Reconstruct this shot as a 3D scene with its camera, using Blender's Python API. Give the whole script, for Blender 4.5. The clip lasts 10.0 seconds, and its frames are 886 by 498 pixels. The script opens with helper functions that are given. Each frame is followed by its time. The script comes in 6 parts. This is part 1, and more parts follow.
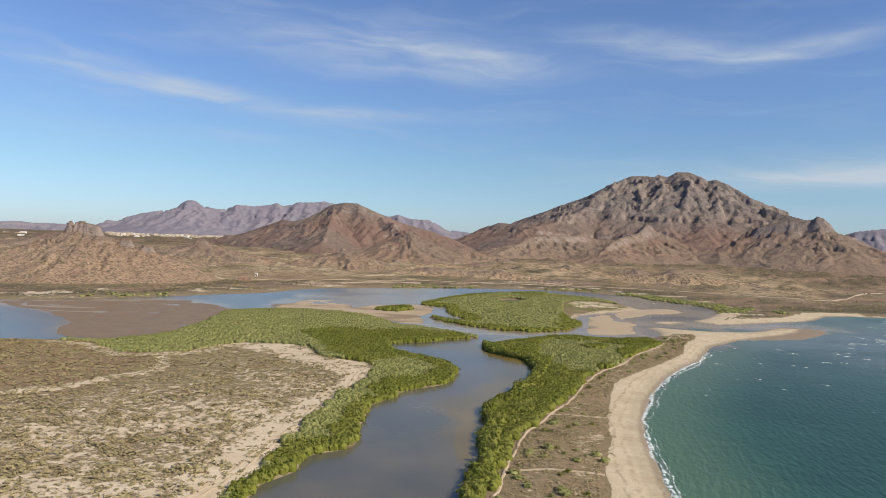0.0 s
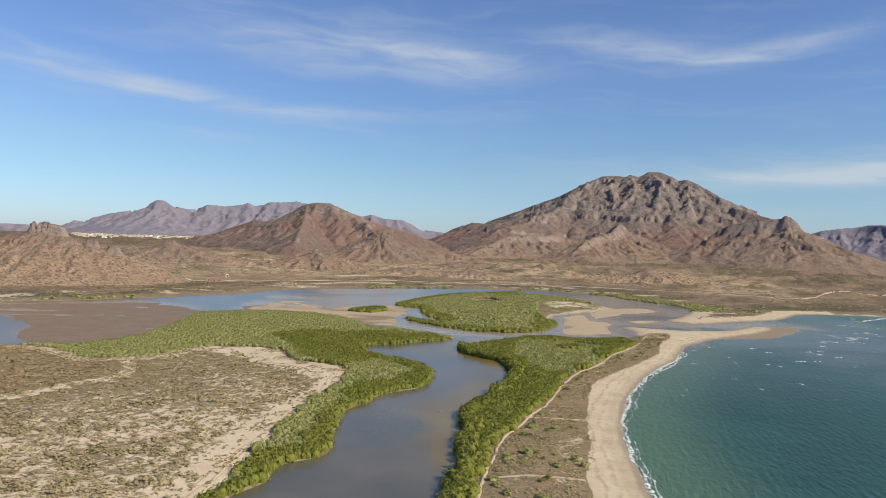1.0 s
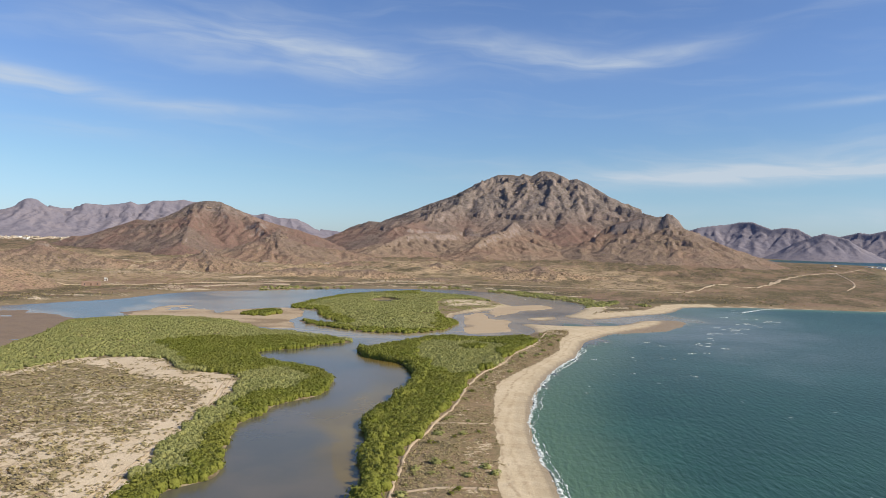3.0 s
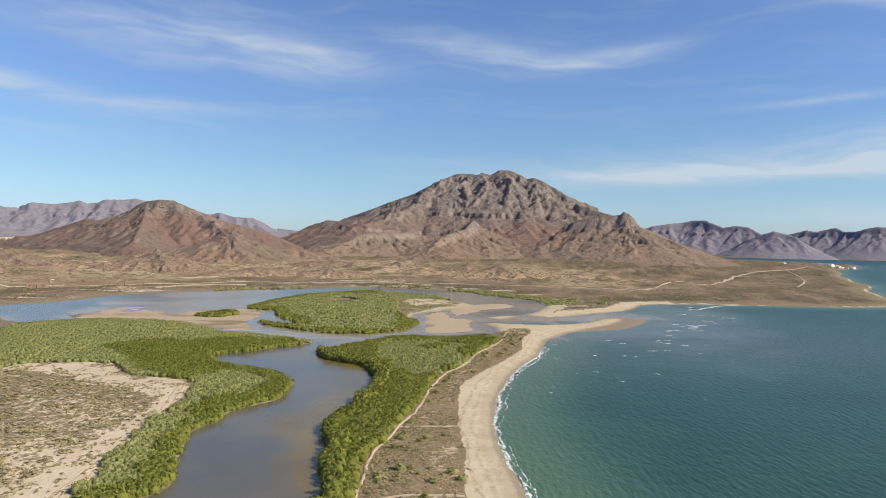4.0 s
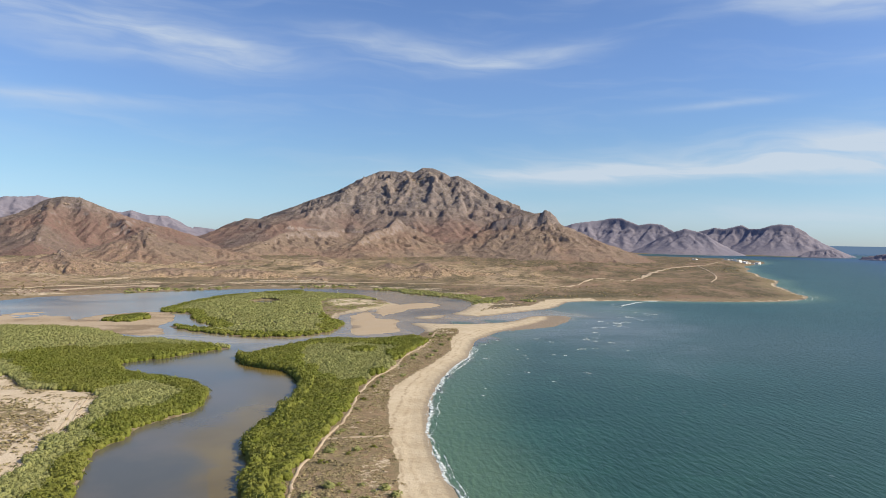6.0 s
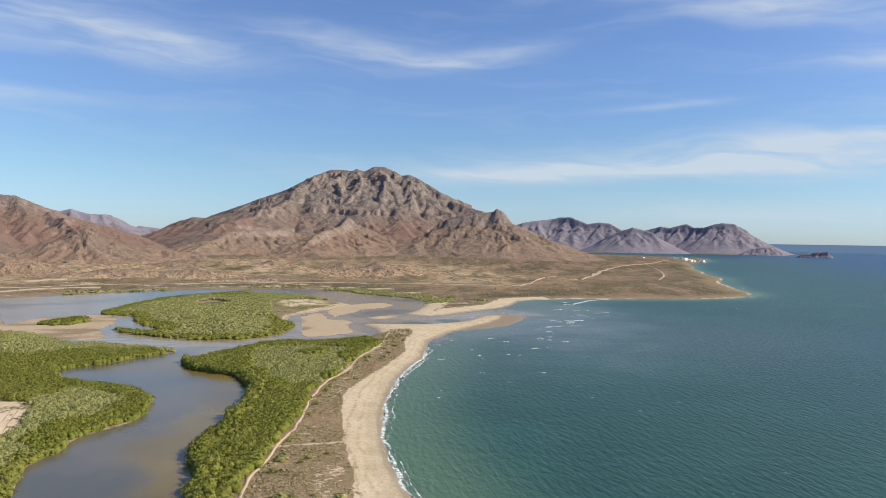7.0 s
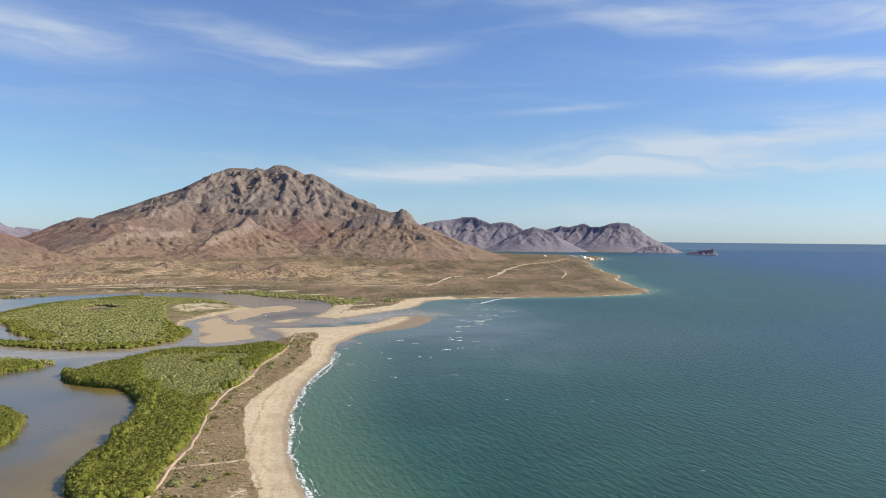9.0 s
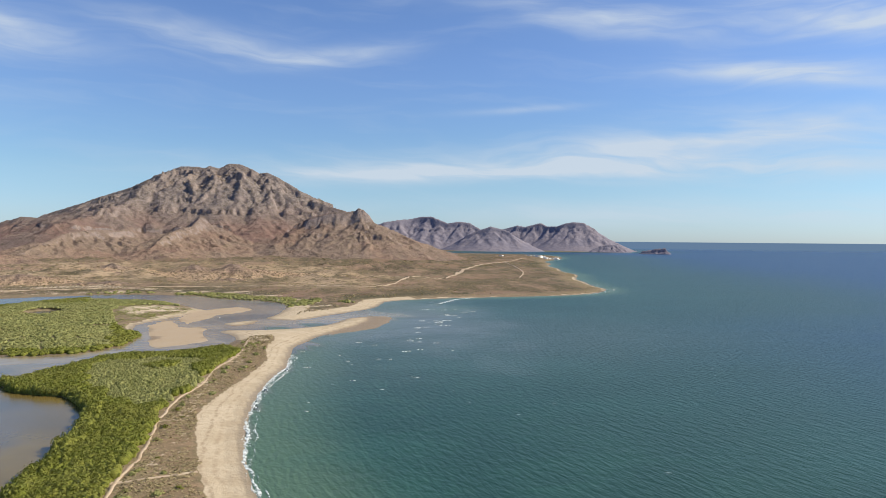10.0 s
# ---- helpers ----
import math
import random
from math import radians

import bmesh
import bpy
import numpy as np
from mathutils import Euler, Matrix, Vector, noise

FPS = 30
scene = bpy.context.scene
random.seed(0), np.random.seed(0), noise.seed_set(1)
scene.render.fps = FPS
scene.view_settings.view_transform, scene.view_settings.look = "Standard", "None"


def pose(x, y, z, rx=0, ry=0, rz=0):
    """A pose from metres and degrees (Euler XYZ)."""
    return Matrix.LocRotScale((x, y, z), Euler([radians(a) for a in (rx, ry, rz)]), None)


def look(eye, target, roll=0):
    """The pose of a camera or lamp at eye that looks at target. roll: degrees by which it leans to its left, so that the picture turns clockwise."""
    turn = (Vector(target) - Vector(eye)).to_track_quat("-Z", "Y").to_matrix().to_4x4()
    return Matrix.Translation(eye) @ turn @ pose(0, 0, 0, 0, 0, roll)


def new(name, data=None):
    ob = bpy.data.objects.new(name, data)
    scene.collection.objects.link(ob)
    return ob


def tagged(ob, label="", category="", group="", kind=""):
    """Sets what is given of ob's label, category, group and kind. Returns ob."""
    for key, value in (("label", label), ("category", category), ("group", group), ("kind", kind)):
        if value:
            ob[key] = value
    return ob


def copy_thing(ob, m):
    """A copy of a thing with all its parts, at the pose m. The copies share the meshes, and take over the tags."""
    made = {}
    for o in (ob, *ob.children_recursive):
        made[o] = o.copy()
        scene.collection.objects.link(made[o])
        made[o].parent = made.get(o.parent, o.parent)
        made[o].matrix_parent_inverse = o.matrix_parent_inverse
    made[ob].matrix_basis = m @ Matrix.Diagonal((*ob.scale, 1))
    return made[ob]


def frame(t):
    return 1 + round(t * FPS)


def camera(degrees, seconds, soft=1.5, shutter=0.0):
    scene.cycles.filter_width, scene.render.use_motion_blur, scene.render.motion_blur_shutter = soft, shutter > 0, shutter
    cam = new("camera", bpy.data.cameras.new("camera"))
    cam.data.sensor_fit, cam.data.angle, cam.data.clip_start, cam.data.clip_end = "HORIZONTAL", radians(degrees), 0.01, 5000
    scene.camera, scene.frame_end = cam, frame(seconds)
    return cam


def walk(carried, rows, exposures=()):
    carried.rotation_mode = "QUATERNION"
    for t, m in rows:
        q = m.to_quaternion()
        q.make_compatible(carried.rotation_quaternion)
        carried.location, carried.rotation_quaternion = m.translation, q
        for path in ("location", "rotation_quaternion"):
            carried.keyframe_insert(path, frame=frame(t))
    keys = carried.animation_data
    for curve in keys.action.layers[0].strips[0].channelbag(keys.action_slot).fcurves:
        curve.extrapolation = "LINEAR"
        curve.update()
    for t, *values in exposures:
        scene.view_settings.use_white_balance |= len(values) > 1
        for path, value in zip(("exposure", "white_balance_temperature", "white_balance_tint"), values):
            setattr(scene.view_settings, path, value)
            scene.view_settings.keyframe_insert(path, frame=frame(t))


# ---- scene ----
cam = camera(64.37, 10.0, soft=0.62)
# seconds, x, y, z, yaw, pitch, lean to the right
ROWS = [
    (0.0, 0.00, 0.00, 50.01, 0.00, -0.93, -1.98),
    (0.5, -0.23, 2.35, 50.03, -1.02, -0.90, -1.90),
    (1.0, -0.52, 4.73, 50.07, -2.15, -0.87, -1.83),
    (1.5, -0.74, 7.13, 50.11, -3.67, -0.86, -1.77),
    (2.0, -0.89, 9.59, 50.14, -5.92, -0.82, -1.67),
    (2.5, -1.03, 12.10, 50.11, -8.43, -0.78, -1.54),
    (4.0, -1.23, 19.71, 49.81, -13.91, -0.76, -1.20),
    (4.5, -1.16, 22.27, 49.83, -15.47, -0.81, -1.13),
    (5.0, -1.01, 24.76, 49.91, -16.98, -0.80, -1.08),
    (5.5, -0.76, 27.14, 49.98, -18.45, -0.80, -1.05),
    (7.0, 0.17, 33.94, 50.15, -24.12, -0.83, -0.89),
    (7.5, 0.69, 36.24, 50.13, -26.09, -0.82, -0.83),
    (8.0, 1.29, 38.56, 50.05, -28.05, -0.80, -0.73),
    (8.5, 1.92, 40.84, 49.94, -29.98, -0.77, -0.67),
    (9.0, 2.58, 43.14, 49.93, -31.90, -0.74, -0.57),
    (9.5, 3.39, 45.47, 49.95, -33.71, -0.75, -0.50),
    (10.0, 4.22, 47.81, 49.97, -35.39, -0.73, -0.50),
]
walk(cam, [(t, pose(x, y, z, 0, 0, yaw) @ pose(0, 0, 0, 90 + pitch) @ pose(0, 0, 0, 0, 0, -lean)) for t, x, y, z, yaw, pitch, lean in ROWS],
     [(0.0, 0.0), (2.5, 0.04), (5.0, 0.16), (10.0, 0.18)])

# ---- world and sun ----
SUN_AZ, SUN_EL = 122.0, 37.0          # degrees to the right of +y, and above the horizon


class Nodes:
    """Short hand for building node trees."""

    def __init__(self, tree):
        self.tree = tree
        tree.nodes.clear()

    def add(self, kind):
        return self.tree.nodes.new(kind)

    def put(self, sock, v):
        if hasattr(v, "is_output"):
            self.tree.links.new(v, sock)
        elif v is not None:
            sock.default_value = v

    def math(self, op, a, b=None, c=None, clamp=False):
        n = self.add("ShaderNodeMath")
        n.operation, n.use_clamp = op, clamp
        for s, v in zip(n.inputs, (a, b, c)):
            self.put(s, v)
        return n.outputs[0]

    def mix(self, f, a, b, mode="MIX"):
        n = self.add("ShaderNodeMix")
        n.data_type, n.blend_type = "RGBA", mode
        self.put(n.inputs[0], f)
        for s, v in ((n.inputs[6], a), (n.inputs[7], b)):
            self.put(s, (*v, 1) if isinstance(v, tuple) and len(v) == 3 else v)
        return n.outputs[2]

    def noise(self, vec, scale, detail=4.0, rough=0.55, distort=0.0):
        n = self.add("ShaderNodeTexNoise")
        self.put(n.inputs["Vector"], vec)
        n.inputs["Scale"].default_value, n.inputs["Detail"].default_value = scale, detail
        n.inputs["Roughness"].default_value, n.inputs["Distortion"].default_value = rough, distort
        return n.outputs["Fac"]

    def ramp(self, v, lo, hi, a=0.0, b=1.0):
        n = self.add("ShaderNodeMapRange")
        n.interpolation_type = "SMOOTHSTEP"
        self.put(n.inputs[0], v)
        for s, x in zip(n.inputs[1:5], (lo, hi, a, b)):
            self.put(s, x)
        return n.outputs[0]

    def attr(self, name):
        n = self.add("ShaderNodeAttribute")
        n.attribute_name = name
        return n.outputs["Fac"]

    def scaled(self, vec, x, y, z, turn=0.0):
        if turn:
            r = self.add("ShaderNodeMapping")
            self.put(r.inputs["Vector"], vec)
            r.inputs["Rotation"].default_value = (0, 0, radians(turn))
            vec = r.outputs[0]
        n = self.add("ShaderNodeMapping")
        self.put(n.inputs["Vector"], vec)
        n.inputs["Scale"].default_value = (x, y, z)
        return n.outputs[0]


def build_world():
    world = bpy.data.worlds.new("sky")
    scene.world = world
    world.use_nodes = True
    n = Nodes(world.node_tree)
    sky = n.add("ShaderNodeTexSky")
    sky.sky_type, sky.sun_disc = "NISHITA", False
    sky.sun_elevation, sky.sun_rotation = radians(SUN_EL), radians(SUN_AZ)
    sky.altitude, sky.air_density, sky.dust_density, sky.ozone_density = 50, 1.0, 0.25, 3.0
    way = n.add("ShaderNodeTexCoord").outputs["Generated"]
    xyz = n.add("ShaderNodeSeparateXYZ")
    n.put(xyz.inputs[0], way)
    az = n.math("MULTIPLY", n.math("ARCTAN2", xyz.outputs[0], xyz.outputs[1]), 57.2958)
    el = n.math("MULTIPLY", n.math("ARCSINE", xyz.outputs[2]), 57.2958)
    flat = n.add("ShaderNodeCombineXYZ")
    n.put(flat.inputs[0], az), n.put(flat.inputs[1], el)
    p = flat.outputs[0]
    # fibres of thin cirrus
    warp = n.noise(n.scaled(p, 0.06, 0.22, 1), 1.0, 3)
    bent = n.add("ShaderNodeCombineXYZ")
    n.put(bent.inputs[0], n.math("MULTIPLY", az, 0.075))
    n.put(bent.inputs[1], n.math("ADD", n.math("MULTIPLY", el, 0.62), n.math("ADD", n.math("MULTIPLY", warp, 3.2), n.math("MULTIPLY", az, 0.025))))
    fibre = n.noise(bent.outputs[0], 1.0, 6, 0.54)
    soft = n.noise(n.scaled(p, 0.10, 0.40, 1), 1.0, 4, 0.5)
    total = None
    # azimuth, elevation, half length, half height, tilt of the streak, density
    for a, e, la, le, tilt, amount in (
        (-24.0, 10.9, 11.0, 0.85, -0.13, 0.75), (-10.0, 9.7, 12.0, 0.5, -0.02, 0.35), (-5.0, 14.8, 11.0, 1.8, -0.05, 0.75),
        (3.0, 13.8, 5.5, 0.9, -0.07, 0.6), (17.0, 15.0, 6.5, 1.1, -0.14, 0.6), (26.0, 14.3, 5.0, 0.65, 0.12, 0.85),
        (35.0, 5.4, 17.0, 0.7, 0.03, 1.3), (56.0, 5.7, 16.0, 0.9, -0.01, 1.2), (50.0, 7.2, 10.0, 1.0, 0.03, 0.9), (61.0, 8.4, 10.0, 1.3, 0.02, 0.85),
        (41.0, 10.4, 4.6, 0.28, 0.05, 0.6), (48.0, 17.2, 9.0, 1.2, -0.15, 0.7), (65.0, 15.8, 6.0, 1.6, -0.12, 1.2),
        (61.0, 12.3, 7.0, 0.8, -0.12, 1.2), (-24.0, 7.1, 12.0, 0.7, 0.0, 0.22), (24.0, 6.2, 9.0, 0.9, 0.02, 0.3),
        (55.0, 2.2, 30.0, 1.0, 0.0, 0.55), (98.0, 11.0, 18.0, 2.2, 0.05, 0.6), (150.0, 14.0, 22.0, 3.0, -0.05, 0.6), (-75.0, 13.0, 20.0, 2.5, 0.04, 0.6), (-140.0, 10.0, 24.0, 2.5, 0.0, 0.6),
    ):
        da = n.math("SUBTRACT", az, a)
        de = n.math("SUBTRACT", n.math("SUBTRACT", el, e), n.math("MULTIPLY", da, tilt))
        q = n.math("ADD", n.math("POWER", n.math("ABSOLUTE", n.math("DIVIDE", da, la)), 2.0), n.math("POWER", n.math("ABSOLUTE", n.math("DIVIDE", de, le)), 2.0))
        g = n.math("MULTIPLY", n.math("EXPONENT", n.math("MULTIPLY", q, -1.0)), amount)
        total = g if total is None else n.math("ADD", total, g)
    body = n.math("MULTIPLY", total, n.ramp(fibre, 0.18, 0.72))
    body = n.math("MULTIPLY", body, n.ramp(soft, 0.22, 0.55, 0.35, 1.0))
    veil = n.math("MULTIPLY", n.ramp(fibre, 0.45, 0.8), n.ramp(el, 1.0, 8.0, 0.0, 0.14))
    cloud = n.math("MINIMUM", n.math("ADD", body, veil), 0.85)
    bg = n.add("ShaderNodeBackground")
    bg.inputs["Strength"].default_value = SKY
    # dry clear air: deeper blue than the model gives, less glare low down
    clear = n.mix(1.0, sky.outputs[0], n.mix(n.ramp(el, 0.0, 6.0), (0.53, 0.680, 0.98), n.mix(n.ramp(el, 4.0, 15.0), (0.60, 0.72, 0.85), (0.69, 0.77, 0.968))), "MULTIPLY")
    colour = n.mix(cloud, clear, (CLOUD[0] / SKY, CLOUD[1] / SKY, CLOUD[2] / SKY))
    # far water past the sheet, seen just under the horizon
    colour = n.mix(n.ramp(el, -0.03, 0.0), (0.115 / SKY, 0.185 / SKY, 0.290 / SKY), colour)
    n.put(bg.inputs["Color"], colour)
    out = n.add("ShaderNodeOutputWorld")
    n.put(out.inputs[0], bg.outputs[0])


SKY, CLOUD = 0.13, (0.55, 0.62, 0.70)
build_world()
sun = new("sun", bpy.data.lights.new("sun", "SUN"))
sun.data.energy, sun.data.angle, sun.data.color = 5.7, radians(0.6), (1.0, 0.91, 0.73)
away = Vector((math.sin(radians(SUN_AZ)) * math.cos(radians(SUN_EL)), math.cos(radians(SUN_AZ)) * math.cos(radians(SUN_EL)), math.sin(radians(SUN_EL))))
sun.matrix_world = look(away * 900, (0, 0, 0))


# ---- numbers: noise, outlines, distances ----
def lattice(ix, iy, seed):
    h = (ix.astype(np.int64) * 374761393 + iy.astype(np.int64) * 668265263 + seed * 982451653) & 0x7FFFFFFF
    h = ((h ^ (h >> 13)) * 1274126177) & 0x7FFFFFFF
    h = h ^ (h >> 16)
    return (h & 0xFFFF) / 65535.0


def value(x, y, seed=0):
    ix, iy = np.floor(x), np.floor(y)
    fx, fy = x - ix, y - iy
    fx, fy = fx * fx * fx * (fx * (fx * 6 - 15) + 10), fy * fy * fy * (fy * (fy * 6 - 15) + 10)
    a, b = lattice(ix, iy, seed), lattice(ix + 1, iy, seed)
    c, d = lattice(ix, iy + 1, seed), lattice(ix + 1, iy + 1, seed)
    return (a + (b - a) * fx) * (1 - fy) + (c + (d - c) * fx) * fy


def fbm(x, y, octaves=4, seed=0, gain=0.5):
    """Noise from about -1 to 1."""
    total, amp, norm = np.zeros_like(x), 1.0, 0.0
    for k in range(octaves):
        c, s = math.cos(0.6 * k + 0.3), math.sin(0.6 * k + 0.3)
        total += amp * (value((x * c - y * s) * 2 ** k, (x * s + y * c) * 2 ** k, seed + k) * 2 - 1)
        norm += amp
        amp *= gain
    return total / norm * 1.6


def ridged(x, y, octaves=4, seed=0, gain=0.55):
    """Sharp crests, from 0 to 1."""
    total, amp, norm = np.zeros_like(x), 1.0, 0.0
    for k in range(octaves):
        c, s = math.cos(0.7 * k + 0.2), math.sin(0.7 * k + 0.2)
        v = 1 - np.abs(value((x * c - y * s) * 2 ** k, (x * s + y * c) * 2 ** k, seed + k) * 2 - 1)
        total += amp * v * v
        norm += amp
        amp *= gain
    return total / norm


def smooth(a, b, x):
    t = np.clip((x - a) / (b - a), 0, 1)
    return t * t * (3 - 2 * t)


def rounded(pts, times=1, closed=True):
    """Corner cutting."""
    p = np.array(pts, float)
    for _ in range(times):
        q = np.roll(p, -1, 0) if closed else p[1:]
        b = p if closed else p[:-1]
        cut = np.empty((2 * len(b), p.shape[1]))
        cut[0::2], cut[1::2] = b * 0.75 + q * 0.25, b * 0.25 + q * 0.75
        p = cut if closed else np.vstack([p[:1], cut, p[-1:]])
    return p


def line_distance(x, y, pts, closed=False):
    """Distance to a line, and how far along it (0 to the number of points) the nearest place lies."""
    best, along = np.full(x.shape, 1e18), np.zeros(x.shape)
    count = len(pts) if closed else len(pts) - 1
    for i in range(count):
        (ax, ay), (bx, by) = pts[i][:2], pts[(i + 1) % len(pts)][:2]
        ux, uy = bx - ax, by - ay
        t = np.clip(((x - ax) * ux + (y - ay) * uy) / (ux * ux + uy * uy + 1e-9), 0, 1)
        d = (x - ax - t * ux) ** 2 + (y - ay - t * uy) ** 2
        near = d < best
        best[near], along[near] = d[near], i + t[near]
    return np.sqrt(best), along


def inside(x, y, pts):
    odd = np.zeros(x.shape, bool)
    for i in range(len(pts)):
        (ax, ay), (bx, by) = pts[i][:2], pts[(i + 1) % len(pts)][:2]
        if ay != by:
            odd ^= ((ay > y) != (by > y)) & (x < (bx - ax) * (y - ay) / (by - ay) + ax)
    return odd


def depth_in(x, y, pts):
    """Distance to the outline, positive inside."""
    d, _ = line_distance(x, y, pts, True)
    return np.where(inside(x, y, pts), d, -d)


class Field:
    """A value worked out on two nested grids and read off between their nodes."""

    def __init__(self, make, boxes):
        self.grids = []
        for x0, y0, x1, y1, step in boxes:
            nx, ny = int((x1 - x0) / step) + 1, int((y1 - y0) / step) + 1
            gx, gy = np.meshgrid(x0 + step * np.arange(nx), y0 + step * np.arange(ny))
            self.grids.append((x0, y0, step, nx, ny, make(gx, gy)))

    def __call__(self, x, y):
        out = None
        for x0, y0, step, nx, ny, v in reversed(self.grids):
            u, w = (x - x0) / step, (y - y0) / step
            ok = (u >= 0) & (w >= 0) & (u < nx - 1) & (w < ny - 1)
            u, w = np.clip(u, 0, nx - 1.001), np.clip(w, 0, ny - 1.001)
            i, j = u.astype(int), w.astype(int)
            fu, fw = u - i, w - j
            r = (v[j, i] * (1 - fu) + v[j, i + 1] * fu) * (1 - fw) + (v[j + 1, i] * (1 - fu) + v[j + 1, i + 1] * fu) * fw
            out = r if out is None else np.where(ok, r, out)
        return out


# ---- the plan: outlines in metres ----
WEST_BANK = [(-70, -300), (-58, -100), (-50, 0), (-42, 80), (-36, 122), (-35, 131), (-33, 141), (-30, 145), (-30, 150), (-31, 155), (-27, 160), (-22, 162), (-19, 167), (-20, 176), (-20, 182), (-19, 195),
             (-19, 206), (-16, 213), (-13, 217), (-13, 223), (-10, 228), (-3, 234), (3, 240), (6, 250), (7, 261), (5, 273), (0, 282), (-7, 289), (-15, 297), (-21, 308), (-25, 322), (-21, 329),
             (-5, 334), (6, 346), (16, 350), (20, 358), (12, 366), (3, 378), (-6, 387), (-26, 396), (-34, 420), (-58, 448), (-88, 458), (-118, 450), (-134, 437), (-131, 406), (-127, 368), (-130, 328)]
WEST_FLAT = [(-144, 309), (-166, 305), (-191, 303), (-300, 288), (-520, 300)]
WEST_LAND = WEST_BANK + WEST_FLAT + [(-800, 250), (-5400, 150), (-5400, -5400), (-90, -5400)]
EAST_BANK = [(-60, -320), (-38, -150), (-18, 0), (-4, 80), (5, 135), (6, 140), (7, 147), (9, 154), (10, 165), (11, 174), (13, 187), (15, 193), (13, 197), (13, 206), (16, 212), (22, 220), (24, 230), (27, 236),
             (31, 241), (32, 250), (35, 259), (37, 272), (37, 284), (35, 293), (31, 300), (25, 305), (21, 318), (19, 327), (23, 330), (35, 340), (44, 348), (54, 360), (65, 365), (72, 362), (79, 360), (92, 361),
             (106, 367), (116, 378), (124, 394), (126, 408)]
SEA_SHORE = [(123, 421), (129, 427), (139, 420), (153, 415), (173, 415), (193, 422), (213, 445), (222, 445), (230, 440), (216, 424), (197, 404), (178, 391), (160, 377), (146, 362), (136, 352), (126, 331), (120, 319), (114, 306),
             (102, 290), (93, 276), (85, 262), (78, 248), (71, 233), (66, 220), (61, 206), (56, 190), (53, 176), (50, 157), (47, 139), (44, 90), (46, 0), (60, -120), (100, -320), (420, -1100), (1800, -5400)]
EAST_LAND = EAST_BANK + SEA_SHORE + [(-90, -5400)]
ISLAND = [(-16, 529), (-13, 512), (-2, 508), (4, 502), (3, 478), (7, 455), (14, 441), (15, 421), (4, 429), (-5, 445), (-8, 441), (-3, 424), (7, 410), (16, 402), (25, 390), (37, 384), (53, 383), (65, 391), (74, 398), (80, 412),
          (87, 430), (88, 454), (89, 464), (96, 480), (116, 497), (133, 517), (154, 541), (150, 547), (150, 574), (148, 614), (143, 636), (130, 643), (118, 652), (104, 678), (80, 676), (51, 650), (27, 628), (7, 589), (-12, 536)]
SMALL_ISLAND = [(-44, 470), (-34, 463), (-22, 466), (-19, 475), (-21, 496), (-28, 491), (-35, 489), (-43, 476)]
INLET_SPIT = [(134, 452), (140, 441), (153, 448), (163, 463), (150, 463)]
NORTH_SHORE = [(-5400, 430), (-900, 400), (-450, 420), (-285, 455), (-260, 462), (-241, 475), (-228, 488), (-213, 509), (-197, 520), (-184, 531), (-172, 547), (-158, 558), (-140, 578), (-131, 600), (-121, 625), (-100, 649),
               (-70, 663), (-34, 681), (10, 702), (57, 712), (126, 714), (159, 686), (184, 666), (185, 651), (192, 623), (216, 587), (214, 544), (203, 520), (184, 488), (166, 469), (172, 456), (182, 449), (212, 467), (235, 479), (256, 489), (280, 518), (298, 540)]
CAPE_SHORE = [(355, 538), (406, 524), (459, 510), (494, 509), (526, 518), (550, 531), (576, 554), (590, 585), (655, 660), (665, 690), (713, 726), (790, 800), (810, 850), (880, 930), (907, 957), (990, 1080), (1067, 1134), (1180, 1290), (1330, 1389),
              (1532, 1567), (1740, 1840), (1690, 2060), (1540, 2380), (1780, 2640), (2060, 2560), (2300, 2450), (2560, 2330), (2790, 2420), (3200, 2950), (3700, 3700), (3600, 5400), (-5400, 5400)]
NORTH_LAND = NORTH_SHORE + CAPE_SHORE
LANDS = [rounded(p) for p in (WEST_LAND, EAST_LAND, ISLAND, SMALL_ISLAND, INLET_SPIT, NORTH_LAND)]
FLATS = [rounded(p) for p in (
    [(97, 472), (107, 484), (121, 499), (116, 467), (114, 452), (124, 450), (126, 443), (118, 424), (114, 404), (111, 389), (103, 386), (91, 381), (80, 378), (82, 392), (87, 417), (93, 449)],
    [(120, 496), (134, 518), (153, 544), (178, 554), (186, 540), (178, 516), (161, 506), (148, 499), (135, 482), (122, 464), (114, 455)],
    [(164, 376), (182, 384), (198, 388), (214, 400), (230, 418), (244, 440), (226, 450), (205, 434), (180, 402)],
    [(-300, 445), (-221, 474), (-181, 499), (-150, 470), (-126, 440), (-122, 400), (-120, 340), (-130, 310), (-160, 308), (-182, 325), (-198, 375), (-232, 405)],
    [(-130, 470), (-100, 505), (-72, 494), (-44, 462), (-40, 440), (-60, 440)],
    [(-62, 438), (-56, 500), (-34, 516), (-12, 522), (0, 480), (-12, 440), (-20, 412), (-42, 424)],
    [(-107, 469), (-107, 524), (-77, 537), (-59, 484), (-65, 459), (-85, 457)],
    [(-49, 436), (-45, 464), (-17, 496), (-9, 428), (-7, 402), (-26, 402)])]
